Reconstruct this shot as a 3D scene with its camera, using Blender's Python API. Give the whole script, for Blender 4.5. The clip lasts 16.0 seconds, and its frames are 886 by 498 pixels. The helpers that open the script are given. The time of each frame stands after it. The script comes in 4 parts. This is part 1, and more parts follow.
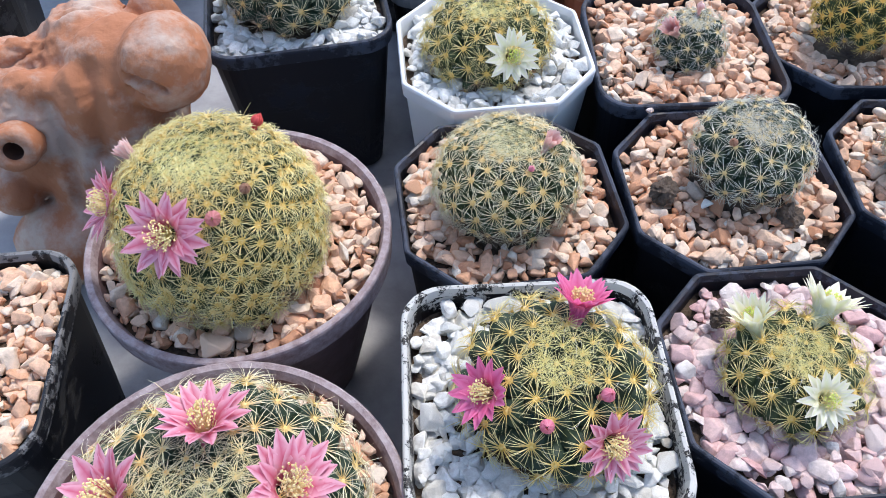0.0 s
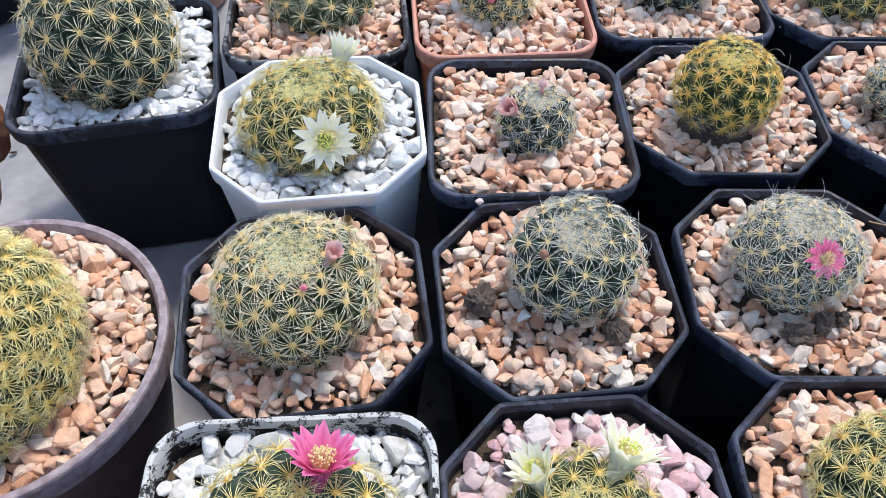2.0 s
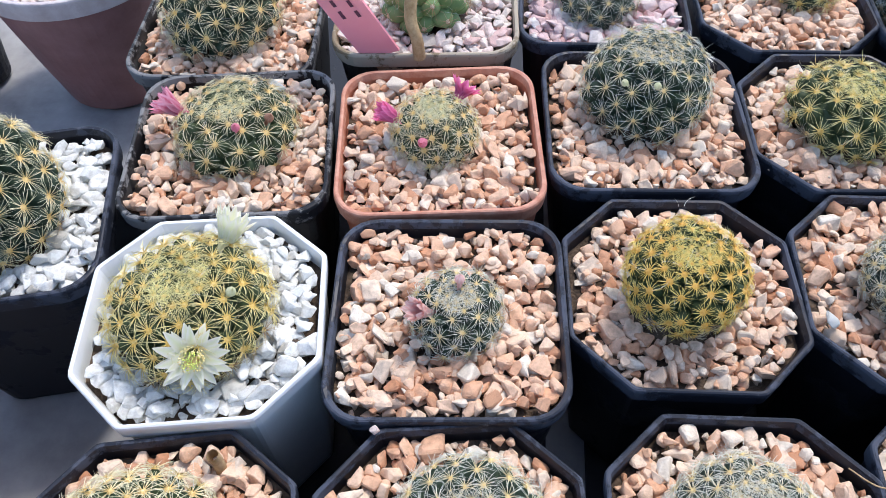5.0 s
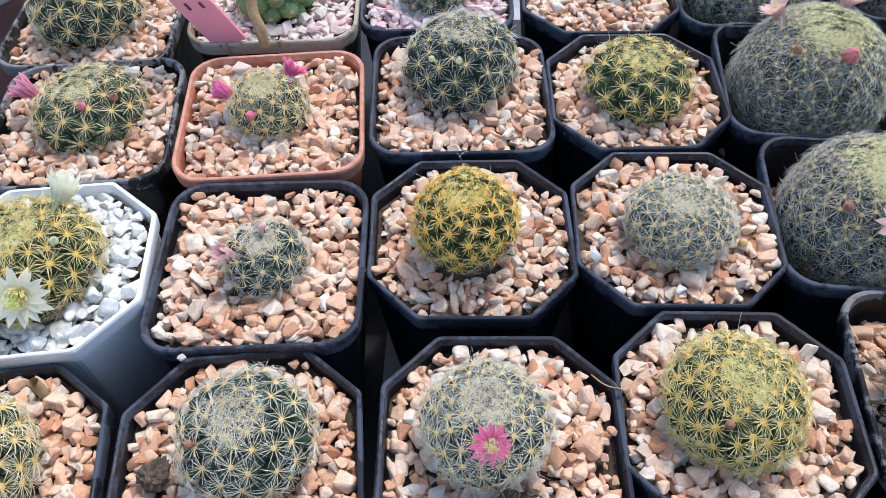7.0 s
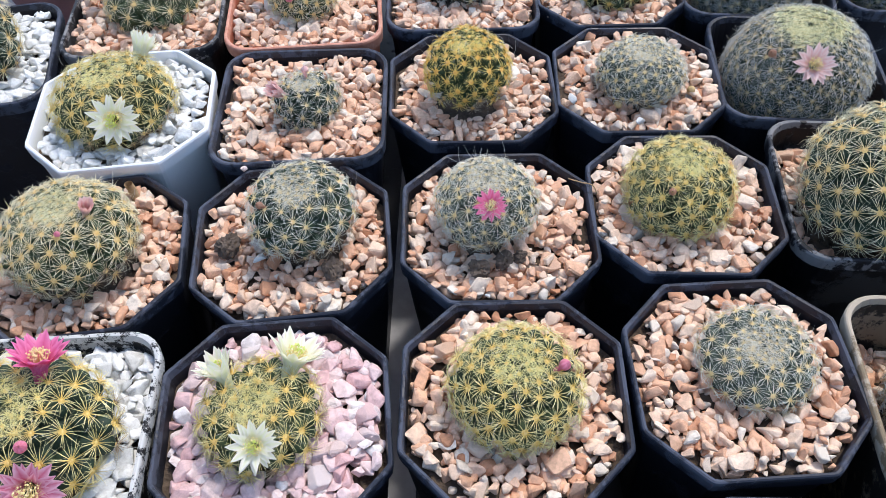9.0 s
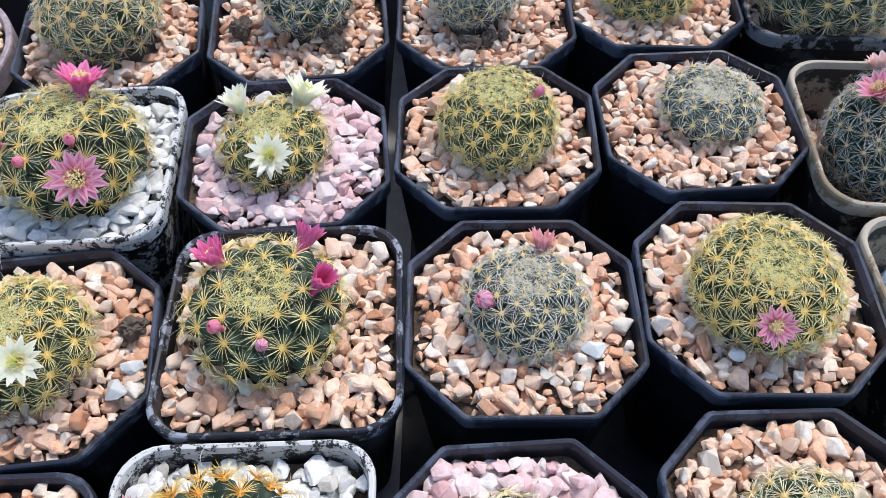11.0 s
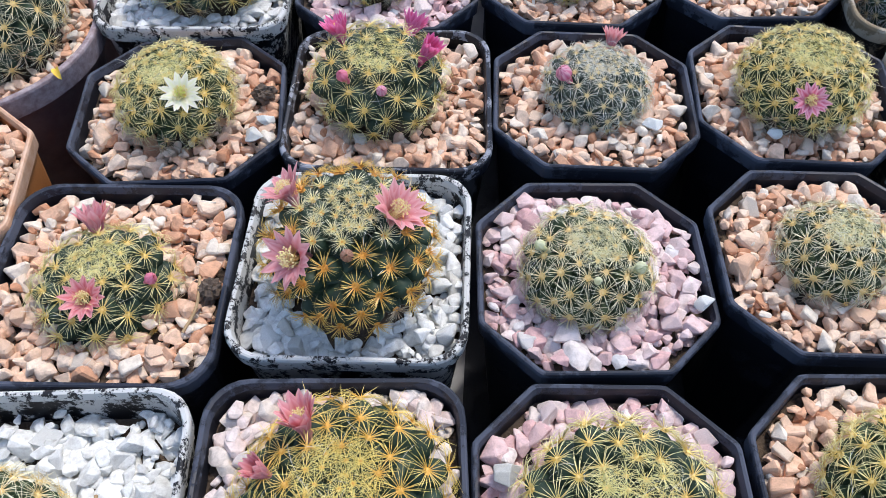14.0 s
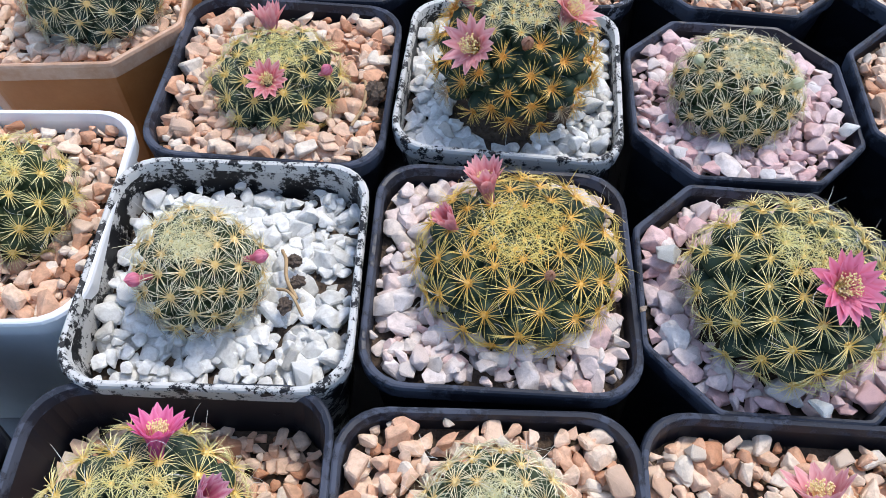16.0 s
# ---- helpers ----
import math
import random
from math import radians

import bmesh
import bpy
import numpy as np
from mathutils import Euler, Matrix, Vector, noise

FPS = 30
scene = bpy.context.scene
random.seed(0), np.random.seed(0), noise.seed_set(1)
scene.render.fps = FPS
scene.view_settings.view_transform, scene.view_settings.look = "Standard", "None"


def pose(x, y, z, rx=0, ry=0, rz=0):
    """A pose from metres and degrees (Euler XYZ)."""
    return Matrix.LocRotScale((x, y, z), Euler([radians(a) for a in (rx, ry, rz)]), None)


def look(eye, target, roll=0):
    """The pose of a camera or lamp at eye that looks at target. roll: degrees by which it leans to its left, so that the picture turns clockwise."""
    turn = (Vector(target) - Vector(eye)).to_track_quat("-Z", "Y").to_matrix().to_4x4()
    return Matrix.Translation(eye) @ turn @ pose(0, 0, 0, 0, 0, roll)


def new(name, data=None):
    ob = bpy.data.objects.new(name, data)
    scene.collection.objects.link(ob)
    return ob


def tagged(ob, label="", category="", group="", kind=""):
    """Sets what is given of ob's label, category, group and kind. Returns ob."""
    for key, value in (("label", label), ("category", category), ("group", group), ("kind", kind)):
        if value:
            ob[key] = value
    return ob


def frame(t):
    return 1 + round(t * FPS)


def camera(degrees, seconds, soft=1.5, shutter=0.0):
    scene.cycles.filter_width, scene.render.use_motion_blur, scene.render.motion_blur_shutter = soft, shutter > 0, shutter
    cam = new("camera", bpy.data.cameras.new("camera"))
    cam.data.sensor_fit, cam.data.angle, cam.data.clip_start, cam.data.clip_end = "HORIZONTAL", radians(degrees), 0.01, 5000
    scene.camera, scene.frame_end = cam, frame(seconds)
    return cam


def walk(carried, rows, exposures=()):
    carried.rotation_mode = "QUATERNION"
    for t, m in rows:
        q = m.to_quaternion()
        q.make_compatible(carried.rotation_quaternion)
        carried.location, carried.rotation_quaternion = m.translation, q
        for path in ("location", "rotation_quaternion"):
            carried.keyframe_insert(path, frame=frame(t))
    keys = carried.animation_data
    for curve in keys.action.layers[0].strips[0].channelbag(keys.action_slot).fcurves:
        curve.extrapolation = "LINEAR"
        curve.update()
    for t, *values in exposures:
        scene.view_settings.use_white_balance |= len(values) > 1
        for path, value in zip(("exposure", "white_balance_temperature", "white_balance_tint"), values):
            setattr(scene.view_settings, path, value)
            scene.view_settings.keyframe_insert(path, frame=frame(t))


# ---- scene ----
cam = camera(60.0, 16.0, soft=0.68)
PATH = [
    (0, (0.01183, 0.00125, 0.27665), (0.00665, 0.15604, 0.08041), -0.623),
    (0.5, (0.02542, 0.01252, 0.27631), (0.02193, 0.16797, 0.08055), -0.154),
    (1, (0.03605, 0.02700, 0.27318), (0.03410, 0.18273, 0.07761), 0.510),
    (1.5, (0.05564, 0.03747, 0.27427), (0.05409, 0.19276, 0.07835), 0.716),
    (2, (0.07276, 0.04677, 0.27478), (0.07060, 0.20323, 0.07980), 0.642),
    (2.5, (0.08367, 0.06083, 0.28024), (0.08157, 0.21794, 0.08579), 0.876),
    (3, (0.08305, 0.07997, 0.28253), (0.07946, 0.23789, 0.08876), 0.655),
    (3.2, (0.08331, 0.08919, 0.28443), (0.07899, 0.24577, 0.08959), 0.526),
    (5.3, (0.12644, 0.13534, 0.28933), (0.11023, 0.28387, 0.08889), -2.620),
    (5.5, (0.13640, 0.13437, 0.29042), (0.12186, 0.28362, 0.09039), -2.351),
    (6, (0.15785, 0.12669, 0.29345), (0.14635, 0.27746, 0.09436), -2.152),
    (6.5, (0.16989, 0.11607, 0.29853), (0.16123, 0.26857, 0.10063), -1.724),
    (7, (0.17505, 0.09906, 0.29811), (0.16655, 0.25296, 0.10128), -1.870),
    (7.5, (0.17000, 0.07198, 0.30344), (0.16086, 0.22631, 0.10698), -1.968),
    (8, (0.17185, 0.04535, 0.30553), (0.16274, 0.20013, 0.10942), -1.911),
    (8.2, (0.17092, 0.03777, 0.30709), (0.16301, 0.19290, 0.11120), -1.604),
    (10.3, (0.17344, -0.05597, 0.29371), (0.16858, 0.09617, 0.09540), -1.482),
    (10.5, (0.17403, -0.06365, 0.28884), (0.16934, 0.08727, 0.08958), -1.388),
    (11, (0.17338, -0.08369, 0.28310), (0.16945, 0.06553, 0.08256), -0.914),
    (11.5, (0.17362, -0.10630, 0.27675), (0.17006, 0.04205, 0.07555), -0.500),
    (12, (0.17211, -0.12288, 0.27221), (0.16930, 0.02495, 0.07062), -0.008),
    (12.5, (0.16827, -0.13293, 0.27227), (0.16477, 0.01577, 0.07134), 0.158),
    (13, (0.16166, -0.14421, 0.27426), (0.15750, 0.00516, 0.07383), 0.600),
    (13.5, (0.15481, -0.15897, 0.26877), (0.14818, -0.01023, 0.06794), 0.609),
    (14, (0.15270, -0.17127, 0.27377), (0.14378, -0.02400, 0.07195), 0.373),
    (14.5, (0.14241, -0.18196, 0.27242), (0.13242, -0.03421, 0.07100), 0.630),
    (15, (0.12555, -0.19743, 0.27026), (0.11507, -0.05079, 0.06805), 1.397),
    (15.5, (0.11828, -0.21154, 0.26174), (0.10594, -0.06681, 0.05827), 1.813),
    (16, (0.11524, -0.22573, 0.25191), (0.10178, -0.08425, 0.04624), 2.363),
]
walk(cam, [(t, look(eye, target, roll)) for t, eye, target, roll in PATH], [(0.0, 1.14, 6300, 11), (6.0, 1.08, 6300, 11), (11.0, 1.11, 6300, 11), (16.0, 1.01, 6300, 11)])

# ---- light: hazy sun from behind on the right, open sky ----
SUN_AZ, SUN_EL = 30.0, 60.0
world = bpy.data.worlds.new("sky")
scene.world = world
world.use_nodes = True
wn = world.node_tree
sky = wn.nodes.new("ShaderNodeTexSky")
sky.sky_type = "NISHITA"
sky.sun_disc = False
sky.dust_density, sky.ozone_density = 1.3, 1.0
sky.sun_elevation, sky.sun_rotation = radians(SUN_EL), radians(SUN_AZ)
wn.links.new(sky.outputs[0], wn.nodes["Background"].inputs[0])
wn.nodes["Background"].inputs[1].default_value = 0.15
sun = new("sun", bpy.data.lights.new("sun", "SUN"))
sun.data.energy, sun.data.angle, sun.data.color = 1.22, radians(7.0), (1.0, 0.95, 0.88)
sun_from = Vector((math.sin(radians(SUN_AZ)) * math.cos(radians(SUN_EL)), math.cos(radians(SUN_AZ)) * math.cos(radians(SUN_EL)), math.sin(radians(SUN_EL))))
sun.matrix_world = look(sun_from * 3, (0, 0, 0))


# ---- materials ----
def material(name, rough=0.6, metal=0.0):
    m = bpy.data.materials.new(name)
    m.use_nodes = True
    b = m.node_tree.nodes["Principled BSDF"]
    b.inputs["Roughness"].default_value, b.inputs["Metallic"].default_value = rough, metal
    return m, m.node_tree, b


def node(tree, kind, **values):
    n = tree.nodes.new(kind)
    for key, value in values.items():
        n.inputs[key.replace("_", " ")].default_value = value
    return n


def ramp(tree, stops, smooth=True):
    r = tree.nodes.new("ShaderNodeValToRGB")
    r.color_ramp.interpolation = "LINEAR" if smooth else "CONSTANT"
    while len(r.color_ramp.elements) < len(stops):
        r.color_ramp.elements.new(0.5)
    for e, (at, colour) in zip(r.color_ramp.elements, stops):
        e.position, e.color = at, (*colour, 1)
    return r


def coords(tree):
    return tree.nodes.new("ShaderNodeTexCoord").outputs["Object"]


def bump(tree, shader, height, strength, distance):
    n = node(tree, "ShaderNodeBump", Strength=strength, Distance=distance)
    tree.links.new(height, n.inputs["Height"])
    tree.links.new(n.outputs[0], shader.inputs["Normal"])
    return n


def mottled(name, a, b, scale, rough=0.6, bumps=0.3, depth=0.0006, fine=900.0, spread=(0.35, 0.65)):
    """Two tones mixed by a coarse noise, with a fine grain in the relief."""
    m, t, s = material(name, rough)
    c = coords(t)
    n1 = node(t, "ShaderNodeTexNoise", Scale=scale, Detail=6.0, Roughness=0.65)
    n2 = node(t, "ShaderNodeTexNoise", Scale=fine, Detail=3.0)
    t.links.new(c, n1.inputs["Vector"])
    t.links.new(c, n2.inputs["Vector"])
    r = ramp(t, [(spread[0], a), (spread[1], b)])
    t.links.new(n1.outputs["Fac"], r.inputs[0])
    t.links.new(r.outputs[0], s.inputs["Base Color"])
    bump(t, s, n2.outputs["Fac"], bumps, depth)
    return m


def crusted(name, base, crust, cover, scale=220.0, rough=0.4):
    """Plastic with patches of dry lime crust, dust or painted sheen; cover is the share that the patches take."""
    m, t, s = material(name, rough)
    c = coords(t)
    n1 = node(t, "ShaderNodeTexNoise", Scale=scale, Detail=8.0, Roughness=0.7)
    n2 = node(t, "ShaderNodeTexNoise", Scale=scale * 0.22, Detail=2.0)
    add = t.nodes.new("ShaderNodeMath")
    add.operation = "ADD"
    for n in (n1, n2):
        t.links.new(c, n.inputs["Vector"])
    t.links.new(n1.outputs["Fac"], add.inputs[0])
    t.links.new(n2.outputs["Fac"], add.inputs[1])
    at = 1.25 - 0.5 * cover
    r = ramp(t, [(0.0, (0, 0, 0)), (1.0, (1, 1, 1))])
    r.color_ramp.elements[0].position, r.color_ramp.elements[1].position = at / 2 - 0.02, at / 2 + 0.02
    half = t.nodes.new("ShaderNodeMath")
    half.operation = "MULTIPLY"
    half.inputs[1].default_value = 0.5
    t.links.new(add.outputs[0], half.inputs[0])
    t.links.new(half.outputs[0], r.inputs[0])
    mix = t.nodes.new("ShaderNodeMix")
    mix.data_type = "RGBA"
    mix.inputs["A"].default_value, mix.inputs["B"].default_value = (*base, 1), (*crust, 1)
    t.links.new(r.outputs[0], mix.inputs["Factor"])
    t.links.new(mix.outputs["Result"], s.inputs["Base Color"])
    mr = node(t, "ShaderNodeMapRange", To_Min=rough, To_Max=0.85)
    t.links.new(r.outputs[0], mr.inputs["Value"])
    t.links.new(mr.outputs[0], s.inputs["Roughness"])
    s.inputs["Specular IOR Level"].default_value = 0.3
    bump(t, s, r.outputs[0], 0.5, 0.0003)
    return m


def stones(name, stops, rough=0.75, single=False):
    """Crushed stone: one tone per chip, with veins and a rough face. single: for stones that are objects of their own."""
    m, t, s = material(name, rough)
    tone = t.nodes.new("ShaderNodeObjectInfo").outputs["Random"] if single else t.nodes.new("ShaderNodeNewGeometry").outputs["Random Per Island"]
    c = coords(t)
    r = ramp(t, stops, smooth=True)
    t.links.new(tone, r.inputs[0])
    n1 = node(t, "ShaderNodeTexNoise", Scale=420.0, Detail=6.0, Roughness=0.7)
    n2 = node(t, "ShaderNodeTexNoise", Scale=1500.0, Detail=4.0, Roughness=0.7)
    for n in (n1, n2):
        t.links.new(c, n.inputs["Vector"])
    v = ramp(t, [(0.3, (0.70, 0.67, 0.65)), (0.60, (1.06, 1.06, 1.06))])
    t.links.new(n1.outputs["Fac"], v.inputs[0])
    mul = t.nodes.new("ShaderNodeMix")
    mul.data_type, mul.blend_type = "RGBA", "MULTIPLY"
    mul.inputs["Factor"].default_value = 1.0
    t.links.new(r.outputs[0], mul.inputs["A"])
    t.links.new(v.outputs[0], mul.inputs["B"])
    t.links.new(mul.outputs["Result"], s.inputs["Base Color"])
    bump(t, s, n2.outputs["Fac"], 0.6, 0.0005)
    return m


def spines(name, tip, foot):
    """Horny spines, darker at the foot and pale at the tip, each one slightly different."""
    m, t, s = material(name, 0.42)
    uv = t.nodes.new("ShaderNodeUVMap")
    sep = t.nodes.new("ShaderNodeSeparateXYZ")
    t.links.new(uv.outputs[0], sep.inputs[0])
    shift = t.nodes.new("ShaderNodeMath")
    shift.operation = "MULTIPLY_ADD"
    shift.inputs[1].default_value = 0.16
    geo = t.nodes.new("ShaderNodeNewGeometry")
    t.links.new(geo.outputs["Random Per Island"], shift.inputs[0])
    t.links.new(sep.outputs[0], shift.inputs[2])
    r = ramp(t, [(0.16, foot), (0.62, tip), (1.0, tuple(min(1, 1.1 * v) for v in tip))])
    t.links.new(shift.outputs[0], r.inputs[0])
    t.links.new(r.outputs[0], s.inputs["Base Color"])
    return m


def petals(name, edge, heart, rough=0.5):
    """Petal skin: darker midrib tone breaking into the edge tone, thin enough to let light through."""
    m, t, s = material(name, rough)
    uv = t.nodes.new("ShaderNodeUVMap")
    sep = t.nodes.new("ShaderNodeSeparateXYZ")
    t.links.new(uv.outputs[0], sep.inputs[0])
    n = node(t, "ShaderNodeTexNoise", Scale=700.0, Detail=3.0)
    t.links.new(coords(t), n.inputs["Vector"])
    add = t.nodes.new("ShaderNodeMath")
    add.operation = "MULTIPLY_ADD"
    add.inputs[1].default_value, add.inputs[2].default_value = 0.25, -0.12
    t.links.new(n.outputs["Fac"], add.inputs[0])
    more = t.nodes.new("ShaderNodeMath")
    t.links.new(sep.outputs[0], more.inputs[0])
    t.links.new(add.outputs[0], more.inputs[1])
    r = ramp(t, [(0.1, heart), (0.75, edge)])
    t.links.new(more.outputs[0], r.inputs[0])
    t.links.new(r.outputs[0], s.inputs["Base Color"])
    tr = t.nodes.new("ShaderNodeBsdfTranslucent")
    t.links.new(r.outputs[0], tr.inputs[0])
    mix = t.nodes.new("ShaderNodeMixShader")
    mix.inputs[0].default_value = 0.42
    t.links.new(s.outputs[0], mix.inputs[1])
    t.links.new(tr.outputs[0], mix.inputs[2])
    t.links.new(mix.outputs[0], t.nodes["Material Output"].inputs[0])
    return m


TONES = {
    "peach": ([(0.0, (0.50, 0.23, 0.115)), (0.12, (0.68, 0.37, 0.215)), (0.34, (0.77, 0.485, 0.315)), (0.58, (0.79, 0.555, 0.385)), (0.82, (0.80, 0.625, 0.465)), (0.95, (0.78, 0.68, 0.545)), (0.985, (0.76, 0.68, 0.56)), (1.0, (0.40, 0.31, 0.23))], 0.75),
    "white": ([(0.0, (0.56, 0.52, 0.43)), (0.07, (0.64, 0.63, 0.57)), (0.5, (0.78, 0.775, 0.72)), (1.0, (0.84, 0.835, 0.775))], 0.5),
    "pink": ([(0.0, (0.64, 0.38, 0.36)), (0.3, (0.70, 0.48, 0.45)), (0.7, (0.74, 0.57, 0.53)), (0.92, (0.76, 0.66, 0.60)), (1.0, (0.74, 0.71, 0.67))], 0.65),
    "palepink": ([(0.0, (0.70, 0.44, 0.39)), (0.25, (0.74, 0.58, 0.51)), (0.75, (0.77, 0.68, 0.61)), (1.0, (0.66, 0.56, 0.46))], 0.65),
}
GRAVEL = {k: stones(k + "_stone", r, rough) for k, (r, rough) in TONES.items()}
SINGLE = {k: stones("loose_" + k + "_stone", r, rough, True) for k, (r, rough) in TONES.items()}
SPINE = {
    "gold": (spines("gold_spine", (0.78, 0.69, 0.32), (0.68, 0.45, 0.09)), mottled("gold_wool", (0.70, 0.45, 0.11), (0.80, 0.62, 0.24), 900)),
    "amber": (spines("amber_spine", (0.80, 0.54, 0.13), (0.62, 0.25, 0.025)), mottled("amber_wool", (0.64, 0.27, 0.03), (0.76, 0.42, 0.09), 900)),
    "cream": (spines("cream_spine", (0.78, 0.72, 0.48), (0.68, 0.46, 0.15)), mottled("cream_wool", (0.72, 0.46, 0.12), (0.8, 0.62, 0.28), 900)),
    "white": (spines("white_spine", (0.68, 0.67, 0.56), (0.66, 0.50, 0.22)), mottled("white_wool", (0.68, 0.46, 0.14), (0.78, 0.62, 0.3), 900)),
    "brown": (spines("brown_spine", (0.42, 0.26, 0.14), (0.30, 0.16, 0.08)), mottled("brown_wool", (0.4, 0.28, 0.15), (0.6, 0.5, 0.36), 900)),
}
# white spines greyed in the colour for the shaded lower half, yellow ones above
SPINE["shade_grey"] = (spines("shade_greyed_spine", (0.54, 0.54, 0.49), (0.50, 0.36, 0.14)), mottled("shaded_coat_wool", (0.62, 0.46, 0.2), (0.74, 0.66, 0.44), 900))
DRY = spines("dry_spine", (0.50, 0.42, 0.28), (0.34, 0.20, 0.09))
HAIR = mottled("white_hair", (0.66, 0.64, 0.56), (0.78, 0.76, 0.70), 900)
SPINE["honey"] = (spines("honey_spine", (0.80, 0.61, 0.17), (0.68, 0.36, 0.045)), mottled("honey_wool", (0.66, 0.33, 0.05), (0.78, 0.5, 0.13), 900))
YOUNG = {"honey": spines("young_honey_spine", (0.79, 0.69, 0.25), (0.74, 0.54, 0.12)), "shade_grey": spines("young_lit_spine", (0.74, 0.72, 0.42), (0.66, 0.56, 0.24)), "gold": spines("young_gold_spine", (0.77, 0.72, 0.34), (0.70, 0.58, 0.18)), "amber": spines("young_amber_spine", (0.78, 0.74, 0.46), (0.78, 0.60, 0.18)), "cream": spines("young_cream_spine", (0.72, 0.69, 0.42), (0.66, 0.56, 0.26)),
         "white": SPINE["white"][0], "brown": SPINE["brown"][0]}
SKIN = {
    "green": mottled("green_skin", (0.024, 0.042, 0.016), (0.060, 0.082, 0.034), 120, 0.55, 0.3, 0.0004),
    "dark": mottled("dark_green_skin", (0.016, 0.032, 0.018), (0.040, 0.064, 0.036), 120, 0.5, 0.3, 0.0004),
    "pale": mottled("grey_green_skin", (0.034, 0.050, 0.036), (0.080, 0.10, 0.068), 120, 0.6, 0.3, 0.0004),
    "smooth": mottled("bright_green_skin", (0.12, 0.20, 0.07), (0.2, 0.29, 0.12), 90, 0.5, 0.2, 0.0003),
}
PETAL = {
    "pink": petals("pink_petal", (0.85, 0.25, 0.42), (0.74, 0.10, 0.23)),
    "rose": petals("rose_petal", (0.89, 0.48, 0.58), (0.70, 0.09, 0.19)),
    "rose2": petals("bright_rose_petal", (0.84, 0.26, 0.40), (0.76, 0.15, 0.25)),
    "magenta": petals("magenta_petal", (0.86, 0.24, 0.46), (0.74, 0.10, 0.27)),
    "palerose": petals("pale_rose_petal", (0.86, 0.46, 0.46), (0.76, 0.26, 0.28)),
    "blush": petals("blush_petal", (0.92, 0.70, 0.64), (0.86, 0.50, 0.45)),
    "white": petals("white_petal", (0.95, 0.91, 0.78), (0.87, 0.87, 0.56)),
    "stripe": petals("striped_petal", (0.84, 0.52, 0.58), (0.66, 0.12, 0.26)),
    "pinkbud": petals("pink_bud_petal", (0.85, 0.32, 0.42), (0.74, 0.20, 0.28)),
    "rosebud": petals("coral_bud_petal", (0.78, 0.32, 0.32), (0.62, 0.24, 0.2)),
    "redbud": petals("red_fruit_skin", (0.80, 0.13, 0.12), (0.62, 0.07, 0.07)),
    "coral": petals("coral_petal", (0.88, 0.42, 0.42), (0.78, 0.17, 0.20)),
    "brownbud": petals("brown_bud_petal", (0.50, 0.28, 0.18), (0.36, 0.16, 0.1)),
    "greenbud": petals("green_bud_petal", (0.78, 0.77, 0.54), (0.68, 0.68, 0.40)),
}
YELLOW = mottled("yellow_anther", (0.84, 0.64, 0.22), (0.91, 0.81, 0.48), 1500)
LIME = mottled("lime_stigma", (0.60, 0.70, 0.10), (0.76, 0.80, 0.24), 1500)
SOIL = mottled("dark_soil", (0.035, 0.023, 0.015), (0.13, 0.088, 0.055), 160, 0.95, 0.9, 0.002, 500)
BARK = mottled("dark_bark", (0.04, 0.028, 0.020), (0.21, 0.15, 0.105), 420, 0.9, 0.5, 0.0004, 1400)
BLACK = crusted("black_plastic", (0.010, 0.011, 0.016), (0.024, 0.026, 0.034), 0.2, 160, 0.5)
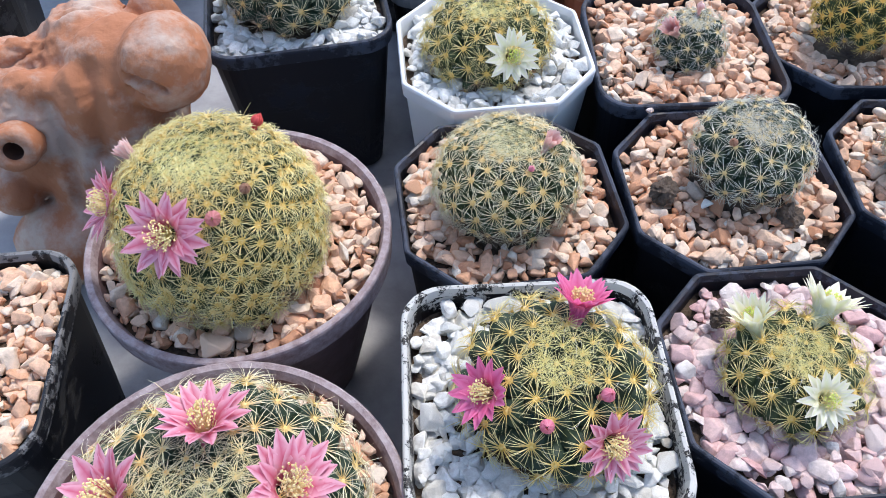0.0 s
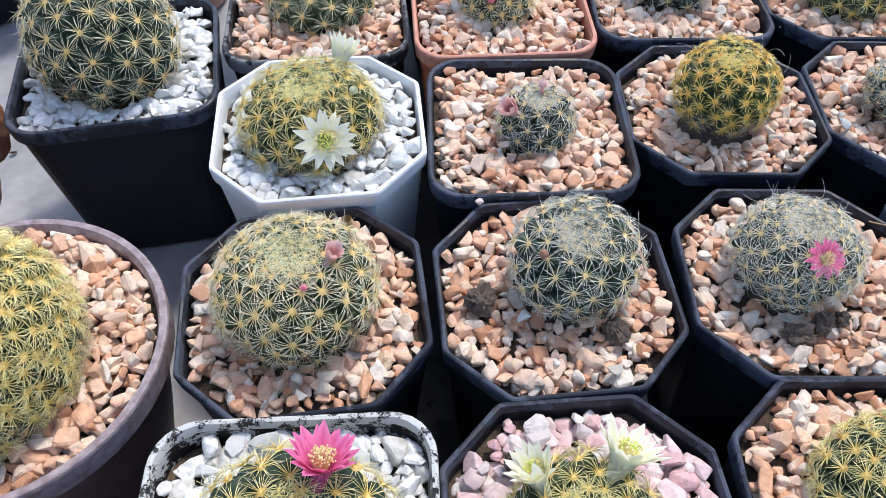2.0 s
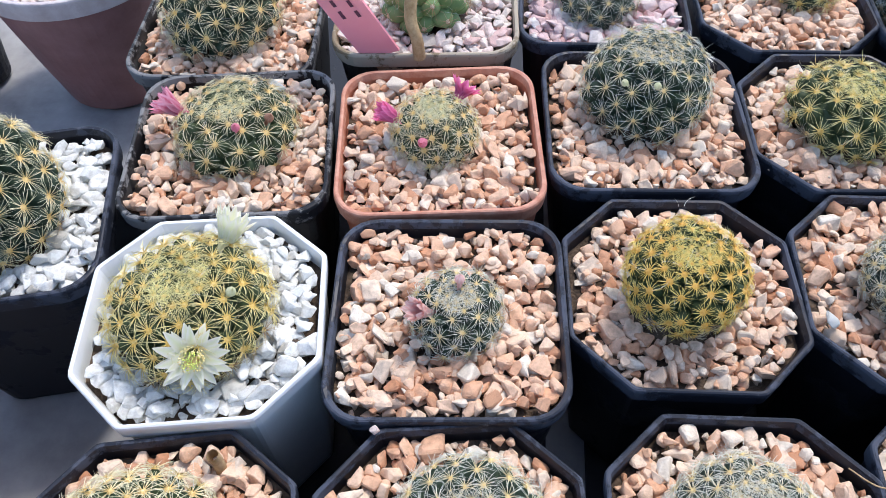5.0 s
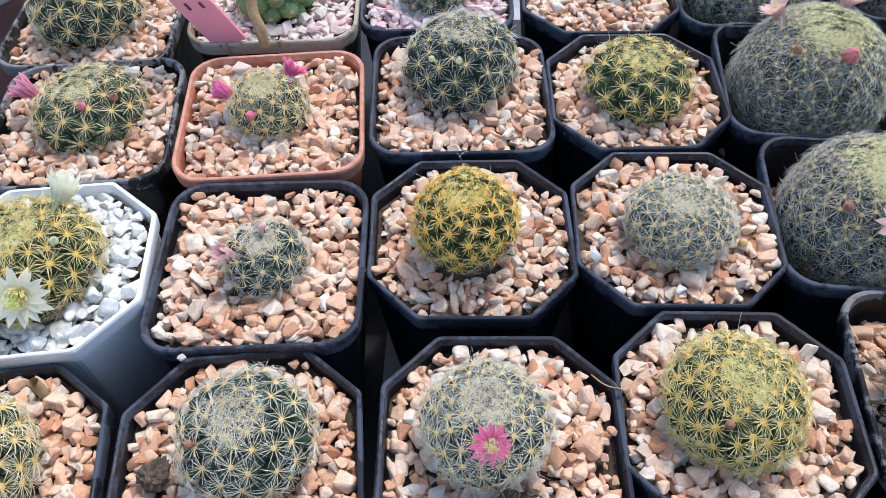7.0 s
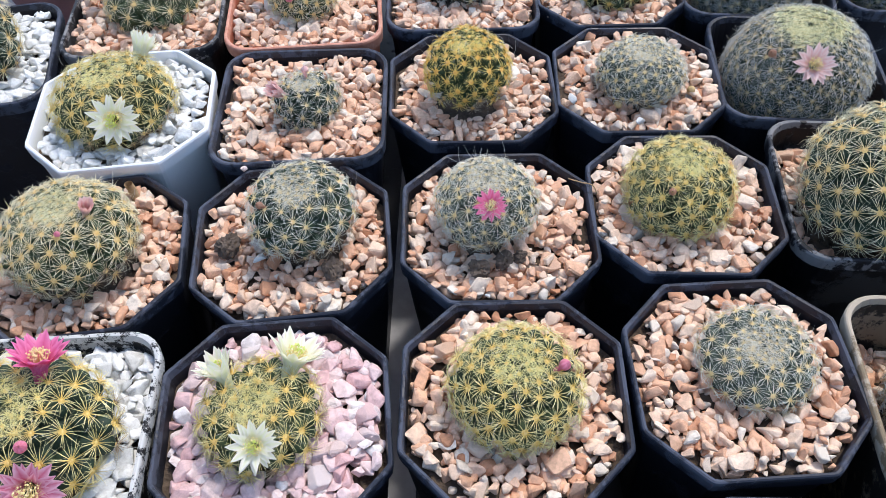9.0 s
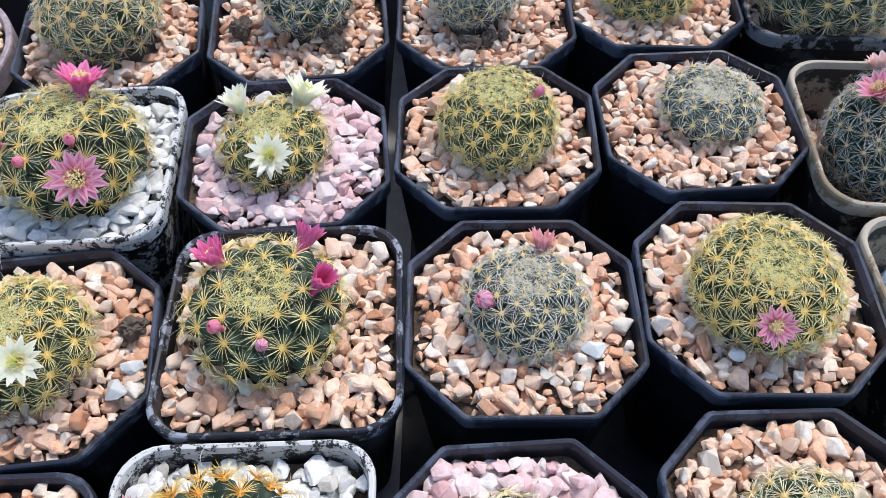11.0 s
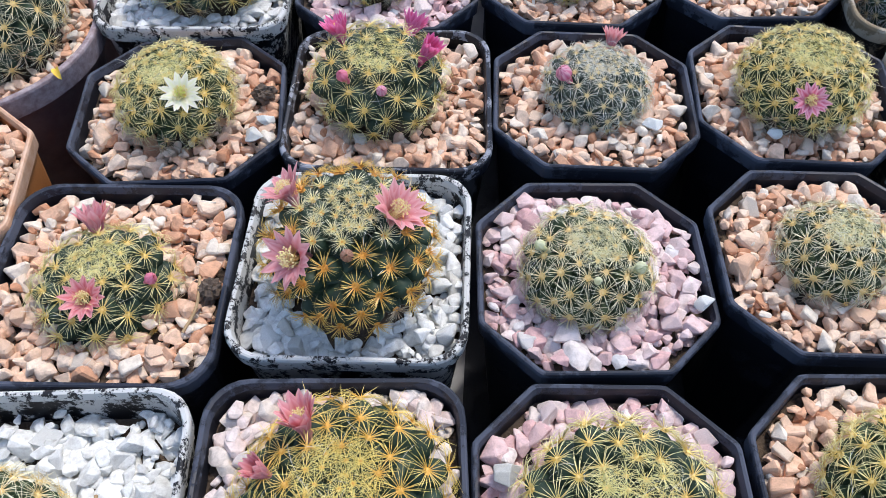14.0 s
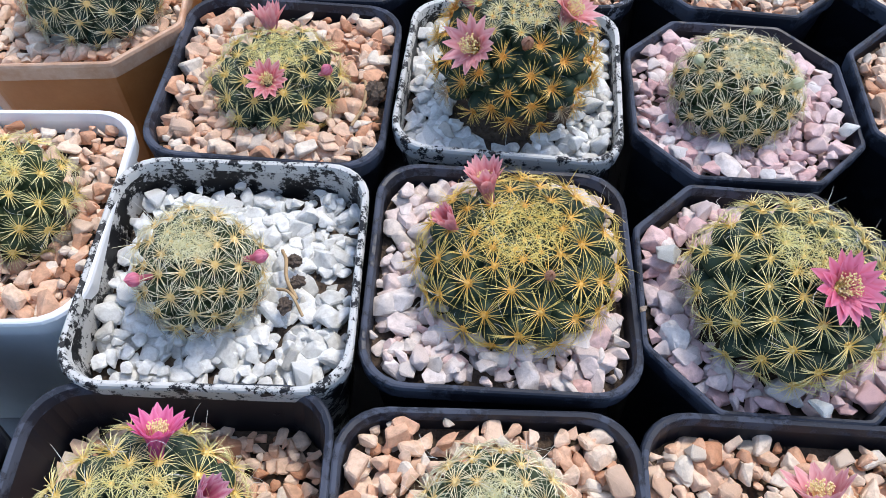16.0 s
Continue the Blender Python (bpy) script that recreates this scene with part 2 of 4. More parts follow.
POT = {
    # dusty rim, its lighter bluish tint painting in the sky's highlight
    "black": (BLACK, crusted("black_sheen_rim", (0.020, 0.023, 0.033), (0.068, 0.076, 0.100), 0.5, 300, 0.42)),
    "dusty": (crusted("dusty_black_plastic", (0.006, 0.006, 0.007), (0.05, 0.048, 0.046), 0.4, 160, 0.5), crusted("dusty_rim", (0.012, 0.012, 0.014), (0.2, 0.195, 0.19), 0.5, 330, 0.45)),
    "scuffed": (crusted("scuffed_black_plastic", (0.006, 0.006, 0.007), (0.05, 0.05, 0.052), 0.4, 160, 0.45), crusted("scuffed_rim", (0.014, 0.015, 0.02), (0.26, 0.27, 0.30), 0.32, 420, 0.4)),
    "crust": (crusted("limed_black_plastic", (0.006, 0.006, 0.007), (0.46, 0.45, 0.42), 0.44, 760, 0.5), crusted("limed_rim", (0.012, 0.012, 0.013), (0.56, 0.55, 0.51), 0.62, 1100, 0.5)),
    "terracotta": (mottled("orange_plastic", (0.42, 0.13, 0.07), (0.50, 0.18, 0.10), 60, 0.5, 0.2, 0.0003), mottled("orange_rim", (0.46, 0.17, 0.10), (0.60, 0.30, 0.20), 220, 0.6, 0.3, 0.0004)),
    "white": (mottled("white_plastic", (0.75, 0.77, 0.74), (0.82, 0.83, 0.80), 40, 0.35, 0.08, 0.0002), mottled("white_rim", (0.78, 0.79, 0.79), (0.84, 0.84, 0.83), 60, 0.32, 0.08, 0.0002)),
    "beige": (crusted("brown_dusty_plastic", (0.030, 0.026, 0.022), (0.30, 0.245, 0.17), 0.40, 150, 0.6), crusted("beige_rim", (0.22, 0.165, 0.10), (0.42, 0.35, 0.26), 0.6, 240, 0.7)),
    "mauve": (mottled("mauve_plastic", (0.13, 0.075, 0.075), (0.20, 0.13, 0.13), 70, 0.5, 0.35, 0.0005, 500), mottled("mauve_rim", (0.22, 0.155, 0.155), (0.40, 0.33, 0.33), 260, 0.6, 0.5, 0.0005)),
    "russet": (mottled("russet_plastic", (0.26, 0.12, 0.11), (0.34, 0.17, 0.16), 60, 0.5, 0.25, 0.0003), mottled("pale_russet_rim", (0.5, 0.4, 0.38), (0.62, 0.54, 0.52), 120, 0.55)),
    "brown": (mottled("ochre_plastic", (0.42, 0.155, 0.042), (0.52, 0.215, 0.072), 50, 0.4, 0.2, 0.0003), mottled("ochre_rim", (0.50, 0.27, 0.15), (0.62, 0.40, 0.27), 160, 0.5)),
}
for skin in SKIN.values():
    skin.node_tree.nodes["Principled BSDF"].inputs["Specular IOR Level"].default_value = 0.25
TABLE = mottled("pale_stone_table", (0.23, 0.225, 0.225), (0.43, 0.42, 0.415), 30, 0.5, 0.2, 0.0004, 600, (0.3, 0.7))
GROUND = mottled("dark_ground", (0.035, 0.033, 0.03), (0.085, 0.08, 0.07), 4, 0.95, 0.8, 0.01, 60)
CLAY = mottled("fired_clay", (0.40, 0.155, 0.070), (0.49, 0.365, 0.285), 34, 0.8, 0.6, 0.0008, 420, (0.46, 0.62))
# darkened clay that stands in for the shade inside the tube
BORESHADE = mottled("clay_bore_shade", (0.05, 0.02, 0.012), (0.09, 0.04, 0.02), 90, 0.9)
TAGPINK = mottled("pink_plastic_tag", (0.91, 0.30, 0.36), (0.92, 0.36, 0.41), 30, 0.4, 0.05, 0.0001)
GRAIN = mottled("tan_grain", (0.50, 0.33, 0.13), (0.66, 0.48, 0.22), 400, 0.6)
WILTED = mottled("wilted_petal", (0.72, 0.44, 0.03), (0.84, 0.60, 0.08), 300, 0.6)
INK = mottled("dark_ink", (0.10, 0.03, 0.06), (0.16, 0.05, 0.08), 300, 0.6)
STRAW = mottled("dry_straw", (0.32, 0.20, 0.09), (0.52, 0.36, 0.19), 300, 0.85, 0.5, 0.0004)


# ---- geometry helpers ----
def mesh(name, verts, faces, mats, index=None, smooth=False, uvs=None):
    me = bpy.data.meshes.new(name)
    me.from_pydata(np.asarray(verts, float).tolist(), [], faces if isinstance(faces, list) else faces.tolist())
    for m in mats:
        me.materials.append(m)
    if index is not None:
        me.polygons.foreach_set("material_index", np.asarray(index, np.int32))
    if smooth is True:
        me.polygons.foreach_set("use_smooth", np.ones(len(me.polygons), bool))
    elif smooth is not False:
        me.polygons.foreach_set("use_smooth", np.asarray(smooth, bool))
    if uvs is not None:
        layer = me.uv_layers.new(name="UVMap")
        loops = np.empty(len(me.loops), np.int32)
        me.loops.foreach_get("vertex_index", loops)
        layer.data.foreach_set("uv", np.asarray(uvs, float)[loops].ravel())
    me.update()
    return me


def part(name, data, parent, label="", kind=""):
    ob = new(name, data)
    ob.parent = parent
    return tagged(ob, label=label, kind=kind)


def outline(shape, w, cut=None):
    """The rim's outline, w metres across the flats, anticlockwise."""
    h = w / 2
    if shape == "round":
        return [(h * math.cos(a), h * math.sin(a)) for a in (math.tau * i / 56 for i in range(56))]
    if shape == "octagon":
        c = h * 0.48 if cut is None else cut
        raw = [(h, -h + c), (h, h - c), (h - c, h), (-h + c, h), (-h, h - c), (-h, -h + c), (-h + c, -h), (h - c, -h)]
        soft, out = h * 0.045, []
        for i, p in enumerate(raw):
            p, a, b = Vector(p), Vector(raw[i - 1]), Vector(raw[(i + 1) % 8])
            out += [tuple(p + (a - p).normalized() * soft), tuple(p + ((a - p).normalized() + (b - p).normalized()) * soft * 0.22), tuple(p + (b - p).normalized() * soft)]
        return out
    r, out = h * 0.34, []
    for cx, cy, start in ((h - r, h - r, 0), (-h + r, h - r, 90), (-h + r, -h + r, 180), (h - r, -h + r, 270)):
        out += [(cx + r * math.cos(radians(start + 15 * k)), cy + r * math.sin(radians(start + 15 * k))) for k in range(7)]
    return out


def pot_mesh(shape, w, rim, level, mats, seed):
    """A thin tapered pot with a rolled lip, its soil at the given level."""
    rng = random.Random(seed)
    base = 0.80 if shape != "round" else 0.66
    lip, thick = (0.0013, 0.0008) if shape != "round" else (0.0016, 0.0016)
    if shape == "octagon":
        lip = 0.0011
    band = 0.007 if shape != "round" else 0.010
    def width(z):
        k = max(0.0, min(1.0, z / rim))
        return w * (base + (1 - base) * k ** 0.9) - 2 * lip
    levels = [(0.0, width(0) * 0.93, 0), (0.0025, width(0.0025), 0), (rim * 0.35, width(rim * 0.35), 0), (rim * 0.7, width(rim * 0.7), 0),
              (rim - band, width(rim - band), 0), (rim - band + 0.0006, w - 0.0008, 1), (rim - 0.0012, w, 1), (rim - 0.0003, w - 0.0006, 1), (rim, w - 0.0016, 1),
              (rim - 0.0002, w - 2 * lip - thick * 1.1, 1), (rim - 0.0012, w - 2 * lip - thick * 1.8, 1), (rim - 0.0030, width(rim - 0.003) - 2 * thick, 1), (level, width(level) - 2 * thick, 0)]
    verts, faces, index = [], [], []
    for z, wide, _ in levels:
        verts += [(x, y, z) for x, y in outline(shape, wide)]
    n = len(verts) // len(levels)
    wob = [rng.uniform(-1, 1) for _ in range(6)]
    verts = [(x + 0.0004 * wob[0] * math.sin(40 * y + wob[1]), y + 0.0004 * wob[2] * math.sin(40 * x + wob[3]), z + 0.0005 * (z / rim) * math.sin(35 * x + 3 * wob[4]) * math.cos(35 * y + 3 * wob[5])) for x, y, z in verts]
    for i in range(len(levels) - 1):
        for j in range(n):
            k = (j + 1) % n
            faces.append((i * n + j, i * n + k, (i + 1) * n + k, (i + 1) * n + j))
            index.append(levels[i + 1][2] if levels[i][2] == levels[i + 1][2] or i != 4 else 1)
    faces.append(tuple(reversed(range(n))))
    index.append(0)
    last = (len(levels) - 1) * n
    verts.append((0, 0, level + 0.001))
    for j in range(n):
        faces.append((last + j, last + (j + 1) % n, len(verts) - 1))
        index.append(2)
    return mesh("pot", verts, faces, mats, index)


def hull(points, worn):
    """The hull of the points with its edges worn off by that share."""
    bm = bmesh.new()
    for p in points:
        bm.verts.new(p)
    bmesh.ops.convex_hull(bm, input=bm.verts)
    bmesh.ops.delete(bm, geom=[v for v in bm.verts if not v.link_faces], context="VERTS")
    bmesh.ops.dissolve_limit(bm, angle_limit=radians(14), verts=bm.verts, edges=bm.edges)
    bmesh.ops.bevel(bm, geom=list(bm.edges), offset=worn, segments=1, affect="EDGES", clamp_overlap=True)
    bm.verts.index_update()
    out = np.array([tuple(v.co) for v in bm.verts]), [[v.index for v in f.verts] for f in bm.faces]
    bm.free()
    return out


def chip_shapes(count, angular, seed):
    """Unit stones: blocky split chips with flat faces, or rounder pebbles."""
    rng = np.random.RandomState(seed)
    made = []
    for k in range(count):
        if angular and k % 4 == 0:
            p = np.array([(x, y, z) for x in (-1, 1) for y in (-1, 1) for z in (-1, 1)], float)
            p = p * rng.uniform(0.45 if angular else 0.62, 1.0, (8, 1)) + rng.uniform(-0.38, 0.38, (8, 3)) * (1 if angular else 0.7)
            p = np.concatenate([p, rng.uniform(-0.9, 0.9, (2, 3)) * (1, 1, 0.5) + (0, 0, 0.8)]) * 0.78
        else:
            n = rng.randint(9, 13) if angular else rng.randint(12, 16)
            p = rng.normal(size=(n, 3))
            p /= np.linalg.norm(p, axis=1)[:, None]
            p *= rng.uniform(0.70 if angular else 0.80, 1.0, (n, 1))
        p *= np.array([1.0, rng.uniform(0.62, 0.92), rng.uniform(0.52, 0.76) if angular else rng.uniform(0.42, 0.60)]) * 0.5
        made.append(hull(p, 0.055 if angular else 0.070))
    return made


CHIPS = {"peach": chip_shapes(26, True, 3), "white": chip_shapes(22, False, 5), "pink": chip_shapes(22, False, 7), "palepink": chip_shapes(22, False, 9)}


def turns(rng, n, tumble):
    """n random turns as matrices, tumbled by up to about that many radians off the flat."""
    a, b, c = rng.uniform(0, math.tau, n), rng.normal(0, tumble, n), rng.normal(0, tumble, n)
    ca, sa, cb, sb, cc, sc = np.cos(a), np.sin(a), np.cos(b), np.sin(b), np.cos(c), np.sin(c)
    o, z = np.ones(n), np.zeros(n)
    A = np.array([[ca, -sa, z], [sa, ca, z], [z, z, o]]).transpose(2, 0, 1)
    B = np.array([[o, z, z], [z, cb, -sb], [z, sb, cb]]).transpose(2, 0, 1)
    C = np.array([[cc, z, sc], [z, o, z], [-sc, z, cc]]).transpose(2, 0, 1)
    return A @ B @ C


def inside(shape, x, y, w):
    h = w / 2
    if shape == "round":
        return np.hypot(x, y) < h
    ok = (abs(x) < h) & (abs(y) < h)
    return ok & (abs(x) + abs(y) < 2 * h - h * (0.48 if shape == "octagon" else 0.2))


def gravel_spots(shape, w, level, hole, rng, pitch, size):
    """Places for the stones: a jittered close grid in two layers, inside the pot and off the plant."""
    spots = []
    for layer, share in ((0, 1.0), (1, 1.0), (2, 0.70)):
        g = np.arange(-w / 2, w / 2, pitch)
        x, y = [v.ravel() for v in np.meshgrid(g, g * 0.92)]
        x = x + (np.arange(len(x)) // len(g) % 2) * pitch / 2 + rng.uniform(-0.36, 0.36, len(x)) * pitch + layer * pitch * 0.4
        y = y + rng.uniform(-0.36, 0.36, len(y)) * pitch + layer * pitch * 0.4
        s = size * np.clip(rng.lognormal(0, 0.30, len(x)), 0.5, 1.6)
        keep = inside(shape, x, y, w - (0.66, 0.50, 0.40)[layer] * s) & (np.hypot(x - hole[0], y - hole[1]) > hole[2] + 0.1 * s) & (rng.rand(len(x)) < share)
        dome = 0.0014 * np.sin(60 * x + hole[2] * 900) * np.cos(55 * y)
        z = level + 0.0008 + (0.0, 0.0019, 0.0033)[layer] + dome + rng.uniform(-0.0008, 0.0008, len(x))
        spots.append(np.stack([x, y, z, s], 1)[keep])
    return np.concatenate(spots)


def gravel_mesh(kind, spots, rng, mat):
    shapes, verts, faces, at = CHIPS[kind], [], [], 0
    R = turns(rng, len(spots), 0.32 if kind == "peach" else 0.24)
    pick = rng.randint(0, len(shapes), len(spots))
    stretch = rng.uniform(0.85, 1.2, (len(spots), 3))
    for i, (x, y, z, s) in enumerate(spots):
        v, f = shapes[pick[i]]
        verts.append((v * stretch[i] * s) @ R[i].T + (x, y, z))
        faces += [[k + at for k in face] for face in f]
        at += len(v)
    return mesh("gravel", np.concatenate(verts), faces, [mat])


STONE_MESH = {k: [mesh("stone", v, f, [SINGLE[k]]) for v, f in shapes] for k, shapes in CHIPS.items()}


def loose_stone(thing, kind, x, y, z, size, rng, tumble=0.22):
    """One stone that lies on top, a piece of its own."""
    ob = part("stone", rng.choice(STONE_MESH[kind]), thing)
    ob.matrix_basis = Matrix.Translation((x, y, z)) @ Euler((rng.gauss(0, tumble), rng.gauss(0, tumble), rng.uniform(0, math.tau))).to_matrix().to_4x4() @ Matrix.Diagonal((size * rng.uniform(0.9, 1.15), size * rng.uniform(0.9, 1.1), size, 1))
    return ob


SPIRAL = math.pi * (3 - math.sqrt(5))


def globe(R, H, polar, turn, seed):
    """A point of the plant's skin and its normal: a flattened globe, slightly lumpy, with a sunken crown."""
    n = Vector((math.sin(polar) * math.cos(turn), math.sin(polar) * math.sin(turn), math.cos(polar)))
    lump = 1 + 0.045 * noise.noise(n * 1.6 + Vector((seed * 3.7, 0, 0)))
    p = Vector((n.x * R * lump, n.y * R * lump, n.z * H * lump - 0.13 * R * math.exp(-((polar / 0.36) ** 2))))
    return p, Vector((n.x / R, n.y / R, n.z / H)).normalized()


def areoles(R, H, spacing, rng, seed):
    """Places and normals of the areoles, in the sunflower order, closer together at the crown."""
    places, normals, size, i, polar = [], [], [], 0, 0.09
    area = spacing * spacing * 0.86
    while polar < radians(118):
        near = min(1.0, 0.30 + polar / radians(44) * 0.70)
        p, n = globe(R, H, polar + rng.gauss(0, 0.020), i * SPIRAL + rng.gauss(0, 0.030), seed)
        # the grown tubercles point outwards and a little up
        n = (n + Vector((0, 0, 0.20 * near))).normalized()
        places.append(p + n * rng.gauss(0, 0.0004) * near)
        normals.append(n)
        size.append(near * rng.uniform(0.93, 1.07))
        stretch = math.sqrt((R * math.cos(polar)) ** 2 + (H * math.sin(polar)) ** 2)
        polar += area * near * near / (math.tau * R * max(math.sin(polar), 0.12) * stretch)
        i += 1
    return np.array(places), np.array(normals), np.array(size)


def frames(normals):
    up = np.where(abs(normals[:, 2:3]) > 0.95, [[1.0, 0, 0]], [[0, 0, 1.0]])
    u = np.cross(up, normals)
    u /= np.linalg.norm(u, axis=1)[:, None]
    return u, np.cross(normals, u)


def body_mesh(R, H, spacing, places, normals, size, skin, wool, seed, tuft=1.0):
    """The green body: a core with one blunt tubercle for each areole, and the woolly areole on its tip."""
    verts, faces, index = [], [], []
    rings, seg = 14, 28
    for i in range(rings + 1):
        for j in range(seg):
            p, n = globe(R, H, radians(125) * i / rings, math.tau * j / seg, seed)
            verts.append(tuple(p - n * min(0.0054, 0.30 * H)))
    for i in range(rings):
        for j in range(seg):
            k = (j + 1) % seg
            faces.append([i * seg + j, (i + 1) * seg + j, (i + 1) * seg + k, i * seg + k])
            index.append(0)
    u, v = frames(normals)
    six = [(math.cos(math.tau * k / 8), math.sin(math.tau * k / 8)) for k in range(8)]
    for p, n, a, b, s in zip(places, normals, u, v, size):
        r, at = spacing * 0.50 * s, len(verts)
        for depth, rad in ((0.0068, 0.96), (0.0030 * s, 0.80), (0.0011 * s, 0.60), (0.0002, 0.30)):
            verts += [tuple(p - n * depth + (a * c + b * d * 0.92) * r * rad) for c, d in six]
        verts.append(tuple(p + n * 0.0002))
        tip = len(verts) - 1
        for k in range(8):
            m = (k + 1) % 8
            for q in (0, 8, 16):
                faces.append([at + q + k, at + q + m, at + q + 8 + m, at + q + 8 + k])
            faces.append([at + 24 + k, at + 24 + m, tip])
            index += [0, 0, 0, 0]
        at, wr = len(verts), (0.0003 + 0.0008 * s) * tuft
        verts += [tuple(p + n * 0.0001 + (a * c + b * d) * wr) for c, d in six] + [tuple(p + n * 0.0010)]
        for k in range(8):
            faces.append([at + k, at + (k + 1) % 8, at + 8])
            index.append(1)
    return mesh("cactus_body", verts, faces, [skin, wool], index, True)


def spine_mesh(places, normals, size, length, count, rng, mats, R, H, seed, thick=0.00013, flare=78, fresh=0.60):
    """Stars of fine spines, one star for each areole, spread flat below and gathered upright at the crown."""
    stars = len(places)
    # the young spines that crowd the crown
    polar, turn = np.sqrt(rng.rand(90)) * radians(24), rng.rand(90) * math.tau
    young = [globe(R, H, p, a, seed) for p, a in zip(polar, turn)]
    places = np.concatenate([places, np.array([tuple(p) for p, _ in young])])
    normals = np.concatenate([normals, np.array([tuple(n) for _, n in young])])
    size = np.concatenate([size, np.full(90, 0.22)])
    n = len(places)
    u, v = frames(normals)
    many = np.where(np.arange(n) < stars, np.where(size < 0.55, int(count * 0.7), count), 7)
    A = np.repeat(np.arange(n), many)
    m = len(A)
    order = np.arange(m) - np.repeat(np.cumsum(many) - many, many)
    az = (order / many[A] + rng.rand(n)[A]) * math.tau + rng.normal(0, 0.14, m)
    lean = np.radians(np.clip(rng.normal(flare, 7, m), 35, 94))
    lean = np.where(rng.rand(m) < 0.004, np.radians(rng.uniform(8, 35, m)), lean) * np.where(A < stars, 0.94 + 0.06 * size[A], 1.0)
    N, U, V = normals[A], u[A], v[A]
    way = N * np.cos(lean)[:, None] + (U * np.cos(az)[:, None] + V * np.sin(az)[:, None]) * np.sin(lean)[:, None]
    long = length * (0.24 + 0.76 * np.minimum(size[A], 1.0)) * rng.uniform(0.72, 1.08, m)
    foot = places[A] + N * 0.0004
    side = np.cross(way, N)
    side /= np.linalg.norm(side, axis=1)[:, None] + 1e-9
    other = np.cross(way, side)
    bend = foot + way * (long * 0.55)[:, None] + N * (long * rng.normal(0.03, 0.03, m))[:, None]
    tip = foot + way * long[:, None] + N * (long * rng.normal(-0.07, 0.05, m))[:, None]
    verts = np.empty((m, 7, 3))
    fine = thick * np.where(A < stars, 0.70 + 0.35 * size[A], 0.7)[:, None]
    for k in range(3):
        c, s = math.cos(math.tau * k / 3), math.sin(math.tau * k / 3)
        off = side * c + other * s
        verts[:, k] = foot + off * fine
        verts[:, 3 + k] = bend + off * fine * 0.78
    verts[:, 6] = tip
    base = np.arange(m)[:, None] * 7
    quads = np.concatenate([base + np.array([[k, (k + 1) % 3, 3 + (k + 1) % 3, 3 + k]]) for k in range(3)])
    tris = np.concatenate([base + np.array([[3 + k, 3 + (k + 1) % 3, 6]]) for k in range(3)])
    # some of the oldest stars near the soil are dry
    dry = (rng.rand(n) < 0.45) & (normals[:, 2] < 0.12)
    tone = np.where((A >= stars) | (size[A] < fresh), 1, np.where(dry[A], 2, 0)).astype(np.int32)
    return mesh("spines", verts.reshape(-1, 3), quads.tolist() + tris.tolist(), mats, np.tile(tone, 6), uvs=np.tile([[0, 0], [0, 0], [0, 0], [0.5, 0], [0.5, 0], [0.5, 0], [1, 0]], (m, 1)))


def hair_mesh(places, normals, spacing, rng, mat, count):
    """Fine curled hairs that stand out between the tubercles."""
    pick = rng.randint(0, len(places), count)
    verts, faces, joints = [], [], 6
    for i in pick:
        n = Vector(normals[i])
        way = (n * 0.7 + Vector(rng.normal(0, 0.6, 3))).normalized()
        curl = Vector(rng.normal(0, 0.5, 3))
        p = Vector(places[i]) + Vector(rng.normal(0, 1, 3)) * spacing * 0.3 - n * 0.0008
        step, at = rng.uniform(0.0008, 0.0016), len(verts)
        for j in range(joints):
            side = way.cross(n).normalized() if way.cross(n).length > 1e-4 else Vector((1, 0, 0))
            other = side.cross(way)
            for k in range(3):
                a = math.tau * k / 3
                verts.append(tuple(p + (side * math.cos(a) + other * math.sin(a)) * 0.00006 * (1 - 0.1 * j)))
            way = (way + curl * 0.55).normalized()
            p = p + way * step
        for j in range(joints - 1):
            for k in range(3):
                m = (k + 1) % 3
                faces.append([at + 3 * j + k, at + 3 * j + m, at + 3 * j + 3 + m, at + 3 * j + 3 + k])
    return mesh("hairs", verts, faces, [mat])


